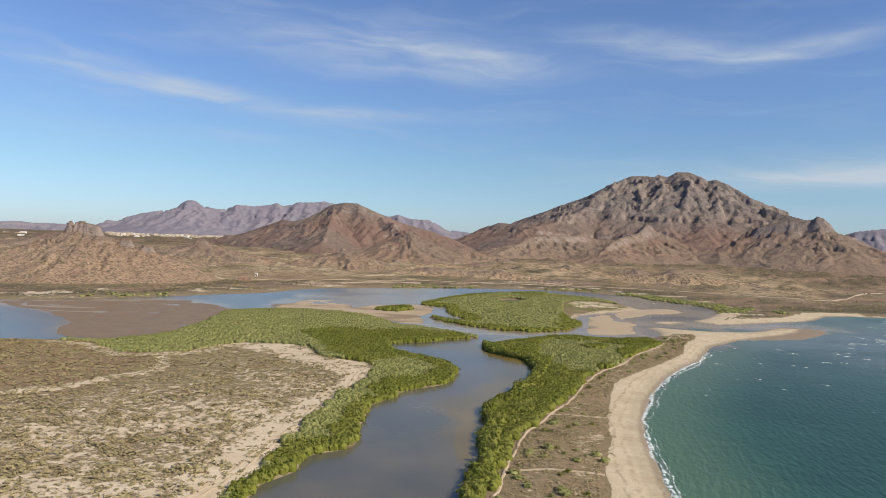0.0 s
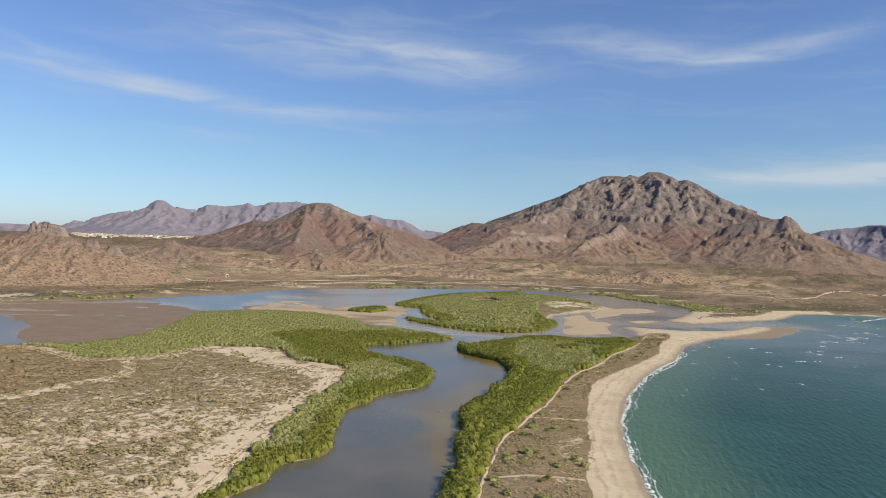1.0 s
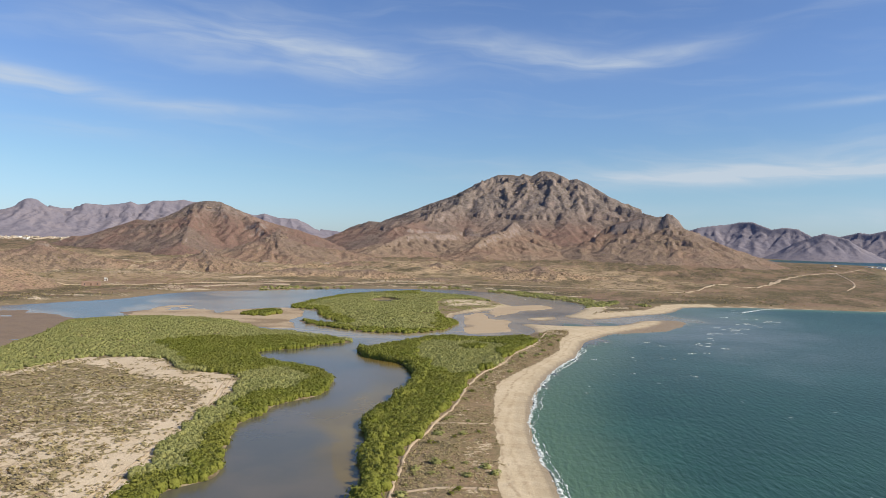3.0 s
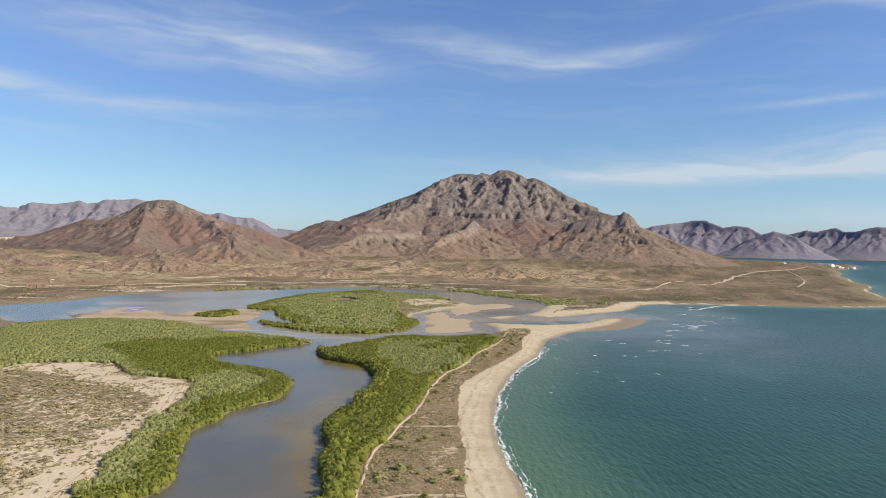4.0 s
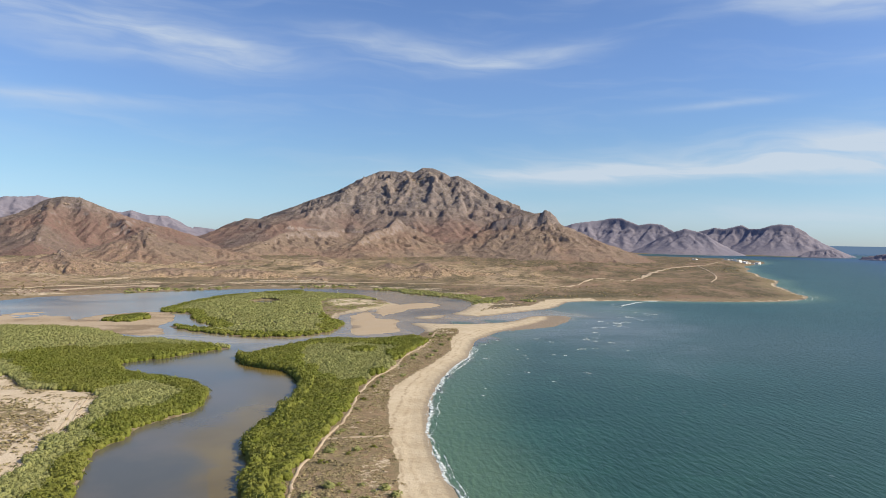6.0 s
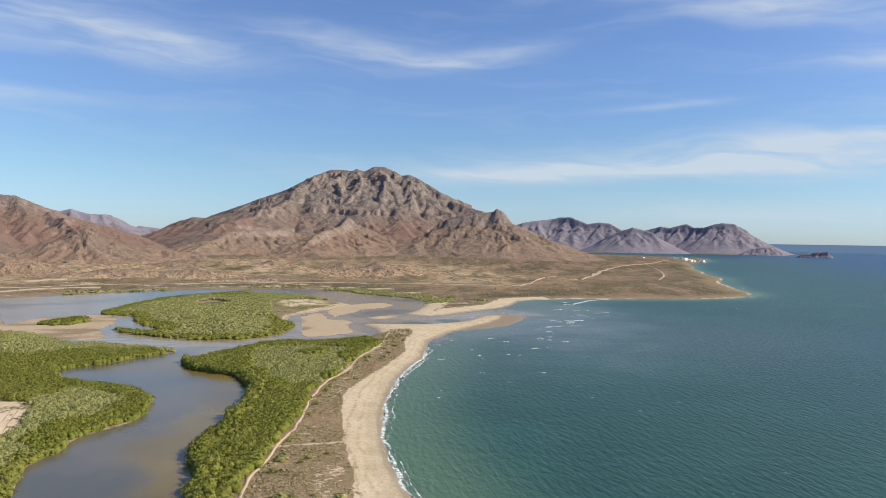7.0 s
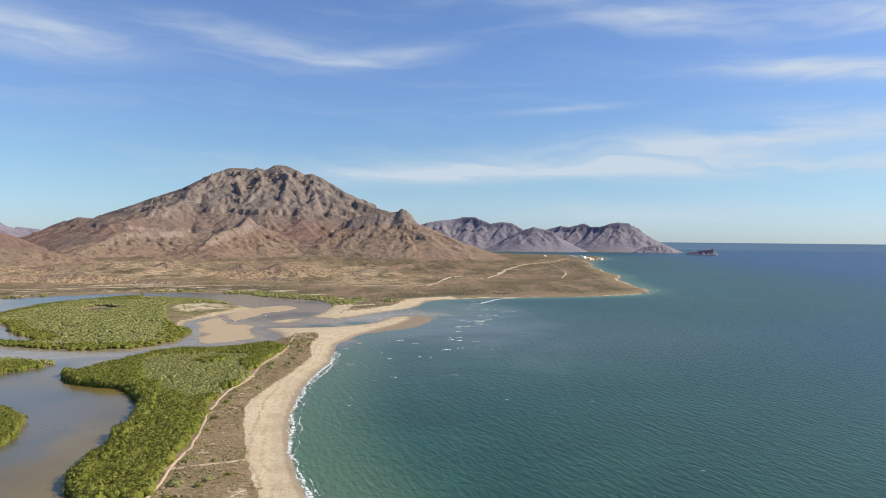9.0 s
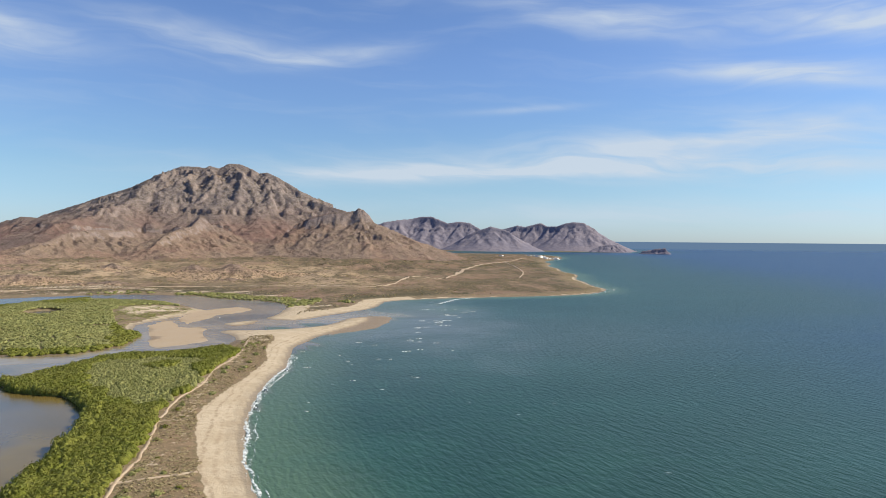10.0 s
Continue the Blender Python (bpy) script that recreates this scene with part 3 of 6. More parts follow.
def lace(m, scale, lo, hi):
    """Opens holes in a thin film of foam."""
    n = m.node_tree
    out = next(k for k in n.nodes if k.bl_idname == "ShaderNodeOutputMaterial")
    solid = out.inputs[0].links[0].from_socket
    tex, ramp, clear, mix = (n.nodes.new(k) for k in ("ShaderNodeTexNoise", "ShaderNodeMapRange", "ShaderNodeBsdfTransparent", "ShaderNodeMixShader"))
    where = n.nodes.new("ShaderNodeNewGeometry")
    n.links.new(where.outputs["Position"], tex.inputs["Vector"])
    tex.inputs["Scale"].default_value, tex.inputs["Detail"].default_value, tex.inputs["Roughness"].default_value = scale, 5.0, 0.65
    n.links.new(tex.outputs["Fac"], ramp.inputs[0])
    ramp.inputs[1].default_value, ramp.inputs[2].default_value = lo, hi
    n.links.new(ramp.outputs[0], mix.inputs[0])
    n.links.new(clear.outputs[0], mix.inputs[1])
    n.links.new(solid, mix.inputs[2])
    n.links.new(mix.outputs[0], out.inputs[0])
    return m


FOAM_LACE = lace(surface("lacy_sea_foam", foam_colour, rough=0.8, bump=0.4, bump_size=0.15), 0.9, 0.38, 0.56)
FOAM = surface("sea_foam", foam_colour, rough=0.8, bump=0.4, bump_size=0.15)
TRACK = surface("packed_dirt", track_colour, bump=0.4, bump_size=0.15)
PLASTER = surface("white_plaster", wall_colour((0.78, 0.76, 0.72), (0.66, 0.62, 0.56)), rough=0.8)
ADOBE = surface("terracotta_plaster", wall_colour((0.33, 0.22, 0.165), (0.26, 0.165, 0.12)), rough=0.85)
ROOF = surface("weathered_roofing", wall_colour((0.40, 0.36, 0.33), (0.30, 0.25, 0.22)), rough=0.9)


# ---- ground and water ----
def fan(step, reach, inner=70.0, outer=4985.0):
    """Angles and radii of a round sheet: fine steps ahead, where the land is looked at, coarse behind."""
    az = np.concatenate([np.arange(-180, -42, 2.0), np.arange(-42, 74, step), np.arange(74, 180.01, 2.0)])
    r = [0.01] + [4.0 * k for k in range(1, 17)] + [inner]
    while r[-1] < outer:
        r.append(r[-1] * (1 + reach) + 0.05)
    r[-1] = outer
    a, r = np.meshgrid(np.radians(az), np.array(r))
    return r * np.sin(a), r * np.cos(a)


def build_ground():
    x, y = fan(0.27, 0.0128)
    z = ground_z(x, y)
    s, sea_side = shore(x, y), dune(x, y)
    north = NORTH_RAW(x, y)
    spit = (x > np.where(y < 200, -20, 14)) & (x < 262) & (y < 470)
    wob = 0.6 * fbm(x / 9, y / 9, 3, 31)
    sand = np.where(spit & (north < 0), smooth(-1.2, 1.2, sea_side + wob), 0.0)
    sand = np.maximum(sand, np.where(spit & (y > 385) & (x > 118), 1.0, 0.0))
    far_beach = smooth(22, 12, north + 3 * wob) * ((x > 168) & (x < 330) & (y > 455) & (y < 560))
    sand = np.maximum(sand, far_beach)
    sand = np.maximum(sand, smooth(8, 3, north + 2 * wob) * ((x > 290) & (x < 1300) & (y < 1300)) * (0.66 + 0.25 * fbm(x / 30, y / 30, 2, 49)))
    isle = depth_in(x, y, rounded([(84, 440), (108, 480), (160, 545), (145, 570), (125, 590), (100, 570), (90, 500)]))
    sand = np.maximum(sand, smooth(-2, 2, isle) * smooth(6, 3, s + wob) * (s > 0) * (x > 82))
    sand = np.where((x > 125) & (x < 170) & (y > 440) & (y < 470) & (north < -2), 1.0, sand)
    sand = np.maximum(sand, smooth(-3, 1, -np.abs(north - 5)) * smooth(-90, -130, x) * (x > -250) * 0.7)
    patch = depth_in(x, y, rounded(SAND_PATCH)) + 2.2 * fbm(x / 5, y / 5, 3, 45)
    bare_isle = smooth(-4, 6, isle + 2 * wob) * (s > 0)
    line, _ = line_distance(x, y, [(88, 457), (95, 476), (103, 489), (113, 503), (126, 517), (138, 532), (151, 550)])
    sand = np.maximum(sand, smooth(4.5, 2.5, line + wob))
    west = ((x < np.where(y < 165, -22, 10)) & (y < 330) & (north < 0)).astype(float)
    burnt = west * smooth(196, 214, y + 0.3 * (x + 120) + 4 * wob) * smooth(-96, -112, x + 4 * wob)
    pale = west * np.clip(0.52 + 0.10 * smooth(-130, -45, x) - 0.12 * smooth(190, 260, y) + 0.07 * fbm(x / 26, y / 26, 3, 41), 0, 1)
    pale = np.maximum(pale * (1 - 0.5 * burnt), west * smooth(-6, 2.5, patch + wob) * 0.95)
    line, _ = line_distance(x, y, [(-88, 304), (-97, 277), (-108, 271), (-122, 268), (-134, 279), (-149, 291), (-164, 298)])
    pale = np.maximum(pale, west * smooth(5, 2, line))
    line, _ = line_distance(x, y, [(-108, 270), (-99, 255), (-97, 240), (-105, 223), (-113, 207), (-128, 196), (-180, 178)])
    pale = np.maximum(pale, west * smooth(4, 1.5, line) * 0.9)
    dunes = smooth(1, -2, sea_side) * spit * smooth(400, 380, y)
    pale = np.maximum(pale, dunes * (0.42 + 0.14 * fbm(x / 12, y / 12, 2, 44)))
    pale = np.maximum(pale, bare_isle * (0.60 + 0.25 * fbm(x / 20, y / 20, 2, 42)))
    pale = np.maximum(pale, smooth(20, 80, north) * np.clip(0.08 + 0.55 * ridged(x / 62, y / 50, 4, 8) + 0.15 * fbm(x / 90, y / 70, 3, 43), 0, 0.78) * smooth(1400, 1000, y) * (1 - 0.7 * smooth(200, 360, x)))
    pale = np.maximum(pale, smooth(2, 8, north) * smooth(75, 50, north) * (x < 240) * np.clip(0.42 + 0.30 * fbm(x / 25, y / 12, 3, 39), 0, 0.7))
    burnt = np.maximum(burnt, dunes * (0.15 + 0.45 * smooth(14, 4, -sea_side)))
    burnt = np.maximum(burnt, smooth(20, 60, north) * 0.25)
    wet = np.maximum(smooth(3.2, 0.5, s), 0.48 * smooth(7.5, 4.0, s + 1.2 * wob) * (x > 20)) * (s > -30)
    wet = np.maximum(wet, 0.95 * ((x < -60) & (s < 0) & (y < 520)))
    mud = smooth(-5, 3, FLAT_RAW(*wobble(x, y))) * (s < 3)
    shallow = (x > -110) & (y > 345)
    sandy = mud * shallow * (np.where(x < 40, 0.62, 0.9) + 0.3 * fbm(x / 30, y / 14, 3, 46))
    sand, mud = np.maximum(sand, sandy), mud * np.where(shallow, 0.45, 1.0)
    wet = wet * (1 - np.where((x > 150) & (y < 450), 0.15, 0.8) * np.clip(sandy * 1.6, 0, 1))
    mud = np.maximum(mud, smooth(1, -2, s) * (1 - np.clip(sandy * 1.3, 0, 1)))
    damp_flat = smooth(7, -3, FLAT_RAW(*wobble(x, y)) + 5 * fbm(x / 34, y / 9, 3, 50)) * (s < 1) * shallow * (np.abs(x - 110) < 300)
    wet = np.maximum(wet, 0.85 * damp_flat * (mud + sandy > 0.1))
    hill = smooth(8, 34, north + 6 * wob)
    tawny = smooth(60, 160, north) * smooth(440, 250, x - 0.12 * y + 40 * fbm(x / 120, y / 90, 3, 47)) * smooth(1500, 1150, y + 0.3 * x) * np.clip(0.75 + 0.5 * fbm(x / 150, y / 90, 3, 48), 0, 1)
    n_r, n_a = x.shape
    me = mesh_of("ground", np.stack([x, y, z], -1).reshape(-1, 3), grid_faces(n_r, n_a)[:, ::-1],
                 [("sand", sand), ("pale", pale), ("wet", wet), ("brown", burnt), ("mud", mud), ("hill", hill), ("reach", s), ("tawny", tawny)])
    thing("ground", me, GROUND, "tan desert scrub land with pale sand beach, tidal flats and dirt", "ground", kind="structure")


def build_water():
    x, y = fan(0.85, 0.030)
    d, along = line_distance(x, y, SEA_SHORE)
    p = np.array(SEA_SHORE, float)
    k = np.clip(along.astype(int), 0, len(p) - 2)
    u, w = p[k + 1] - p[k], np.stack([x, y], -1) - p[k]
    side = np.where(u[..., 0] * w[..., 1] - u[..., 1] * w[..., 0] > 0, d, -d)
    sea = np.where(y < 425, np.where((side > 0) & (x > 40) & ((y < 345) | (x > 150)), 1.0, 0.0), smooth(205, 300, x + 0.1 * (y - 470)))
    depth = np.clip(-LAND_RAW(x, y), 0, 2000)
    bar = np.hypot((x - 265) / 1.6, (y - 470)) - 30
    depth = np.minimum(depth, np.where(sea > 0.1, np.maximum(bar, 0) * 1.2 + 10, depth))
    silt = smooth(-14, 10, depth_in(x, y, MUD_LEFT) + 8 * fbm(x / 40, y / 40, 3, 61))
    for cx, cy, rx, ry, amount in ((10, 173, 6, 24, 1.6), (4, 322, 14, 10, 0.8), (-10, 610, 40, 40, 0.35), (28, 270, 10, 14, 0.3), (110, 430, 30, 40, 0.4), (-20, 440, 25, 40, 0.5)):
        silt = np.maximum(silt, amount * smooth(1.15, 0.5, np.hypot((x - cx) / rx, (y - cy) / ry) + 0.25 * fbm(x / 12, y / 12, 3, 62)))
    bank, _ = line_distance(x, y, EAST_BANK)
    silt = np.maximum(silt, 0.85 * smooth(19, 5, bank + 5 * fbm(x / 20, y / 30, 3, 64)) * (sea < 0.5) * smooth(140, 200, y + 6 * fbm(x / 10, y / 10, 2, 66)) * smooth(365, 335, y))
    lagoon = smooth(345, 385, y + 0.2 * x) * smooth(640, 590, y - 0.3 * x) * (sea < 0.5) * (x > -120)
    silt = np.maximum(silt, lagoon * np.clip(0.62 + 0.55 * fbm(x / 48, y / 20, 3, 65), 0, 1))
    under = SHOAL_RAW(x, y) + 4 * fbm(x / 22, y / 12, 3, 68)
    silt = np.maximum(silt, smooth(-9, 4, under) * (x > -420) * (x < 640) * (y > 300) * (y < 760) * (1 - 0.5 * sea))
    shoal = smooth(1.4, 0.0, np.hypot((x - 0.45 * (y - 420) - 245) / 75, (y - 420) / 150) + 0.25 * fbm(x / 26, y / 20, 3, 63))
    shoal = np.maximum(shoal, 0.9 * smooth(1.15, 0.4, np.hypot((x - 0.5 * (y - 395) - 195) / 55, (y - 395) / 75) + 0.25 * fbm(x / 22, y / 16, 3, 67)))
    shoal = np.maximum(shoal, 0.3 * smooth(200, 320, y) * smooth(420, 240, x)) * sea
    n_r, n_a = x.shape
    me = mesh_of("water", np.stack([x, y, np.zeros_like(x)], -1).reshape(-1, 3), grid_faces(n_r, n_a)[:, ::-1], [("sea", sea), ("depth", depth), ("silt", silt), ("shoal", shoal), ("pale", smooth(320, 380, y))])
    thing("water", me, WATER, "teal wind-ruffled sea and calm brownish tidal lagoon", "water", kind="structure")


build_ground()
build_water()


# ---- mountains and hills ----
HILLS = []


def top_z(x, y):
    """Height of the land with its hills."""
    best = ground_z(x, y)
    for x0, y0, step, z in HILLS:
        u, w = (x - x0) / step, (y - y0) / step
        ok = (u >= 0) & (w >= 0) & (u < z.shape[1] - 1) & (w < z.shape[0] - 1)
        i, j = np.clip(u, 0, z.shape[1] - 2).astype(int), np.clip(w, 0, z.shape[0] - 2).astype(int)
        best = np.where(ok, np.maximum(best, z[j, i]), best)
    return best


def gullies(x, y, gx, gy, size, octaves, seed, branch=0.9):
    """Ribs and gullies that run down the slope (gx, gy), about size apart, with side branches; from about -1 to 1."""
    steep = np.hypot(gx, gy) + 1e-6
    dx, dy = gy / steep, -gx / steep
    total, ax, ay, amp = np.zeros_like(x), np.zeros_like(x), np.zeros_like(x), 1.0
    for k in range(octaves):
        px, py = x / size * 2 ** k, y / size * 2 ** k
        ux, uy = dx + branch * ay, dy - branch * ax
        ix, iy = np.floor(px), np.floor(py)
        fx, fy = px - ix, py - iy
        wave, sx, sy, norm = np.zeros_like(x), np.zeros_like(x), np.zeros_like(x), np.full_like(x, 1e-9)
        for i in (-1, 0, 1, 2):
            for j in (-1, 0, 1, 2):
                qx = fx - i + 0.5 * lattice(ix + i, iy + j, seed + k)
                qy = fy - j + 0.5 * lattice(ix + i, iy + j, seed + k + 50)
                w = np.exp(-2.2 * (qx * qx + qy * qy))
                turn = 2 * math.pi * (qx * ux + qy * uy)
                wave += np.cos(turn) * w
                slope = np.sin(turn) * w
                sx -= slope * ux
                sy -= slope * uy
                norm += w
        total += amp * (wave / norm)
        ax, ay = ax + amp * sx / norm, ay + amp * sy / norm
        amp *= 0.5
    return total


def mountain(name, label, ridges, step, spread, power, cliff=0.0, rough=0.06, gully=0.2, cell=110.0, seed=1, lip=(0.03, 0.16), bands=(), material=None, tan=0.0, foot=-4.0, base=None, keep=99, octaves=4):
    """A mountain from its crest lines (x, y, height): cliffs under the crest, then talus that runs out into a fan, cut by gullies.
    bands: ledges of hard rock at these shares of the height."""
    every = np.array([q for r in ridges for q in r], float)
    reach = max(q[2] for q in every) * spread
    x0, y0 = every[:, 0].min() - reach, every[:, 1].min() - reach
    x1, y1 = every[:, 0].max() + reach, every[:, 1].max() + reach * 0.5
    x, y = np.meshgrid(np.arange(x0, x1, step), np.arange(y0, y1, step))
    best, crest, off, near = np.full_like(x, -1.0), np.zeros_like(x), np.ones_like(x), np.full_like(x, 1e9)
    for number, line in enumerate(ridges):
        p = np.array(line, float)
        for i in range(len(p) - 1):
            (ax, ay, az), (bx, by, bz) = p[i], p[i + 1]
            ux, uy = bx - ax, by - ay
            t = np.clip(((x - ax) * ux + (y - ay) * uy) / (ux * ux + uy * uy + 1e-9), 0, 1)
            top = az + (bz - az) * t
            d = np.hypot(x - ax - t * ux, y - ay - t * uy)
            if number < keep:
                np.minimum(near, d, out=near)
            u = d / (top * spread)
            score = top * (1 - np.minimum(u, 1)) ** power
            won = score > best
            best[won], crest[won], off[won] = score[won], top[won], u[won]
    u = np.clip(off, 0, 1)
    edge = u * (1 + 0.35 * fbm(x / (cell * 0.5), y / (cell * 0.5), 3, seed + 60))
    h = crest * ((1 - cliff) * (1 - u) ** power + cliff * (1 - smooth(*lip, edge)))
    h0 = h.copy()
    peak = every[:, 2].max()
    rel = np.clip(h / peak, 0, 1)
    body = crest * (1 - u) ** power
    gy, gx = np.gradient(body, step)
    steep = np.clip(np.hypot(gx, gy), 0, 0.7)
    warp = 0.25 * cell
    ribs = gullies(x + warp * fbm(x / cell, y / cell, 3, seed + 70), y + warp * fbm(x / cell, y / cell, 3, seed + 75), gx, gy, cell, octaves, seed)
    free = smooth(0.0, 0.45 * cell, near)
    h += gully * cell * steep * (ribs - 0.45) * (0.12 + 0.88 * free) * smooth(0.03, 0.3, rel)
    # bare rock: broken blocks high up, and where the slope is steep
    high = smooth(0.30, 0.62, rel + 0.22 * fbm(x / cell, y / cell, 3, seed + 9))
    crag = ridged(x / (cell * 0.30), y / (cell * 0.30), 5, seed + 20, 0.66) - 0.50
    h += peak * rough * crag * smooth(0.0, 0.06, rel) * (0.05 + 0.95 * high) * (0.12 + 0.88 * free)
    grain = ridged(x / (cell * 0.13), y / (cell * 0.13), 3, seed + 24, 0.7) - 0.45
    h += 0.095 * cell * grain * smooth(0.04, 0.25, rel) * (0.35 + 0.65 * high) * (0.3 + 0.7 * free) * np.clip(steep * 2.2, 0.2, 1.0)
    # ledges of harder rock, broken by the gullies
    wave = 0.05 * fbm(x / (cell * 1.6), y / (cell * 1.6), 3, seed + 33)
    for at, rise in bands:
        v = np.clip(h / peak, 0, 1) + wave - at
        gap = smooth(-0.15, 0.15, fbm(x / (cell * 0.8), y / (cell * 0.8), 3, seed + 35 + int(at * 100)))
        h += peak * rise * gap * (smooth(-0.006, 0.006, v) - smooth(-0.10, 0.16, v)) * smooth(0.0, 0.3 * cell, near)
    if base is None:
        h = np.where(near < 0.15 * cell, np.minimum(h, h0 + 0.02 * peak), h)
    low = ground_z(x, y) if base is None else np.full_like(x, base)
    z = low * np.clip(1 - rel * 1.5, 0, 1) + h - 0.8 + foot * (h0 <= 0.02)
    faces = grid_faces(*x.shape)
    faces = faces[(h0.ravel()[faces] > 0.02).any(1)]
    HILLS.append((x0, y0, step, z))
    me = mesh_of(name, np.stack([x, y, z], -1).reshape(-1, 3), faces, [("tan", np.full(x.shape, tan) * smooth(1.1, 0.2, rel))])
    return thing(name, me, material or ROCK, label, "mountain" if peak > 60 else "hill")


def spurs(*tops):
    """Ribs of rock that run down from a crest: start (x, y, height), direction, and how proud they stand."""
    out = []
    for x, y, top, dx, dy, proud in tops:
        line = [(x, y, top - 2)]
        for d, share in ((60, 0.6), (130, 1.0), (210, 1.0), (300, 0.7), (400, 0.3)):
            ambient = top * max(1 - d / (2.35 * top), 0.02) ** 1.22
            line.append((x + dx * d + 12 * math.sin(d * 0.05 + x), y + dy * d, ambient + proud * share))
        out.append(line)
    return out


mountain("mountain", "broad brown rocky mountain with craggy crest and scree slopes", [
    [(87, 2921, 48), (150, 2868, 86), (222, 2813, 113), (263, 2790, 111), (331, 2722, 140), (424, 2628, 182), (510, 2531, 217), (581, 2433, 258), (622, 2361, 279), (664, 2328, 278), (683, 2312, 274), (698, 2308, 282), (717, 2291, 273),
     (752, 2290, 290), (781, 2270, 289), (805, 2240, 274), (828, 2221, 259), (842, 2194, 260), (857, 2167, 249), (880, 2125, 226), (897, 2074, 201), (909, 2014, 170), (915, 1967, 158), (928, 1917, 143), (946, 1863, 129), (925, 1800, 112)],
    [(622, 2361, 275), (537, 2289, 237), (471, 2202, 193), (402, 2063, 139), (334, 1974, 113), (258, 1884, 87), (205, 1810, 72)],
    *spurs((640, 2345, 276, -0.22, -0.97, 26), (698, 2308, 280, -0.20, -0.97, 20), (760, 2288, 286, -0.16, -0.98, 30), (842, 2194, 252, -0.30, -0.95, 26), (897, 2074, 192, -0.45, -0.9, 18))],
    4.2, 2.35, 1.22, cliff=0.06, rough=0.040, gully=0.135, cell=125.0, seed=3, lip=(0.0, 0.16), bands=((0.24, 0.05), (0.42, 0.035), (0.56, 0.045), (0.70, 0.04), (0.84, 0.035)), foot=-6, keep=1, octaves=5)
mountain("rocky_spur", "reddish rock spur with a knob on its crest", [
    [(696, 1627, 87), (727, 1614, 104), (758, 1599, 113), (782, 1587, 119), (800, 1578, 117), (812, 1572, 119), (820, 1568, 121), (825, 1565, 124), (829, 1563, 127), (836, 1558, 124), (845, 1550, 117), (856, 1541, 108), (866, 1532, 95), (873, 1526, 86), (884, 1517, 75), (891, 1510, 78), (901, 1501, 72), (916, 1488, 59), (935, 1470, 43), (953, 1452, 31)],
    [(760, 1596, 106), (722, 1520, 62), (700, 1450, 30)]],
    3.4, 2.1, 1.2, cliff=0.16, rough=0.05, gully=0.14, cell=70.0, seed=14, tan=0.25, lip=(0.0, 0.14), bands=((0.42, 0.05), (0.62, 0.05)), foot=-6, keep=1)
mountain("cliff_spur", "low spur capped by reddish cliffs with shaded flank", [[(110, 1440, 14), (135, 1496, 27), (172, 1573, 43), (195, 1610, 56), (227, 1656, 63), (274, 1700, 67), (321, 1732, 66), (360, 1800, 78)]], 3.0, 2.9, 1.3, cliff=0.14, rough=0.08, gully=0.26, cell=50.0, seed=22, lip=(0.0, 0.10), tan=0.3)
mountain("cliff_spur", "low spur of reddish rock with cliff band", [[(340, 1480, 34), (367, 1538, 49), (411, 1610, 66), (465, 1678, 78), (520, 1800, 104)]], 3.0, 2.9, 1.3, cliff=0.14, rough=0.08, gully=0.26, cell=50.0, seed=25, lip=(0.0, 0.10), tan=0.3)
mountain("peak", "brown cone-shaped peak with dark shaded flank", [
    [(-590, 1911, 25), (-542, 1904, 39), (-492, 1887, 58), (-431, 1881, 83), (-399, 1873, 80), (-360, 1866, 87), (-327, 1841, 105), (-301, 1815, 119), (-278, 1778, 126), (-250, 1762, 130), (-217, 1752, 129), (-192, 1755, 118), (-150, 1764, 100), (-93, 1778, 79), (-36, 1780, 64), (22, 1780, 45)],
    [(-276, 1769, 124), (-265, 1659, 92), (-253, 1539, 58), (-244, 1419, 30)], [(-178, 1757, 104), (-120, 1650, 76), (-80, 1560, 44)]],
    3.6, 1.95, 1.05, cliff=0.05, rough=0.035, gully=0.15, cell=75.0, seed=31, lip=(0.0, 0.12), bands=((0.5, 0.04), (0.8, 0.04)), keep=1)
mountain("rocky_hill", "red-brown conical rocky hill with scrub", [[(-134, 1243, 23), (-94, 1246, 38), (-70, 1248, 53), (-60, 1249, 60), (-50, 1249, 51), (-24, 1250, 38), (16, 1250, 31), (90, 1250, 20)]], 2.4, 2.3, 1.05, cliff=0.08, rough=0.07, gully=0.17, cell=44.0, seed=41, tan=0.3, lip=(0.0, 0.1))
mountain("rocky_hill", "small rocky hill with tan soil and pointed top", [[(-160, 936, 17), (-142, 939, 26), (-134, 941, 33), (-124, 942, 27), (-101, 945, 21), (-71, 947, 12)]], 1.8, 2.5, 1.05, cliff=0.12, rough=0.08, gully=0.26, cell=30.0, seed=45, tan=0.55, lip=(0.0, 0.08))
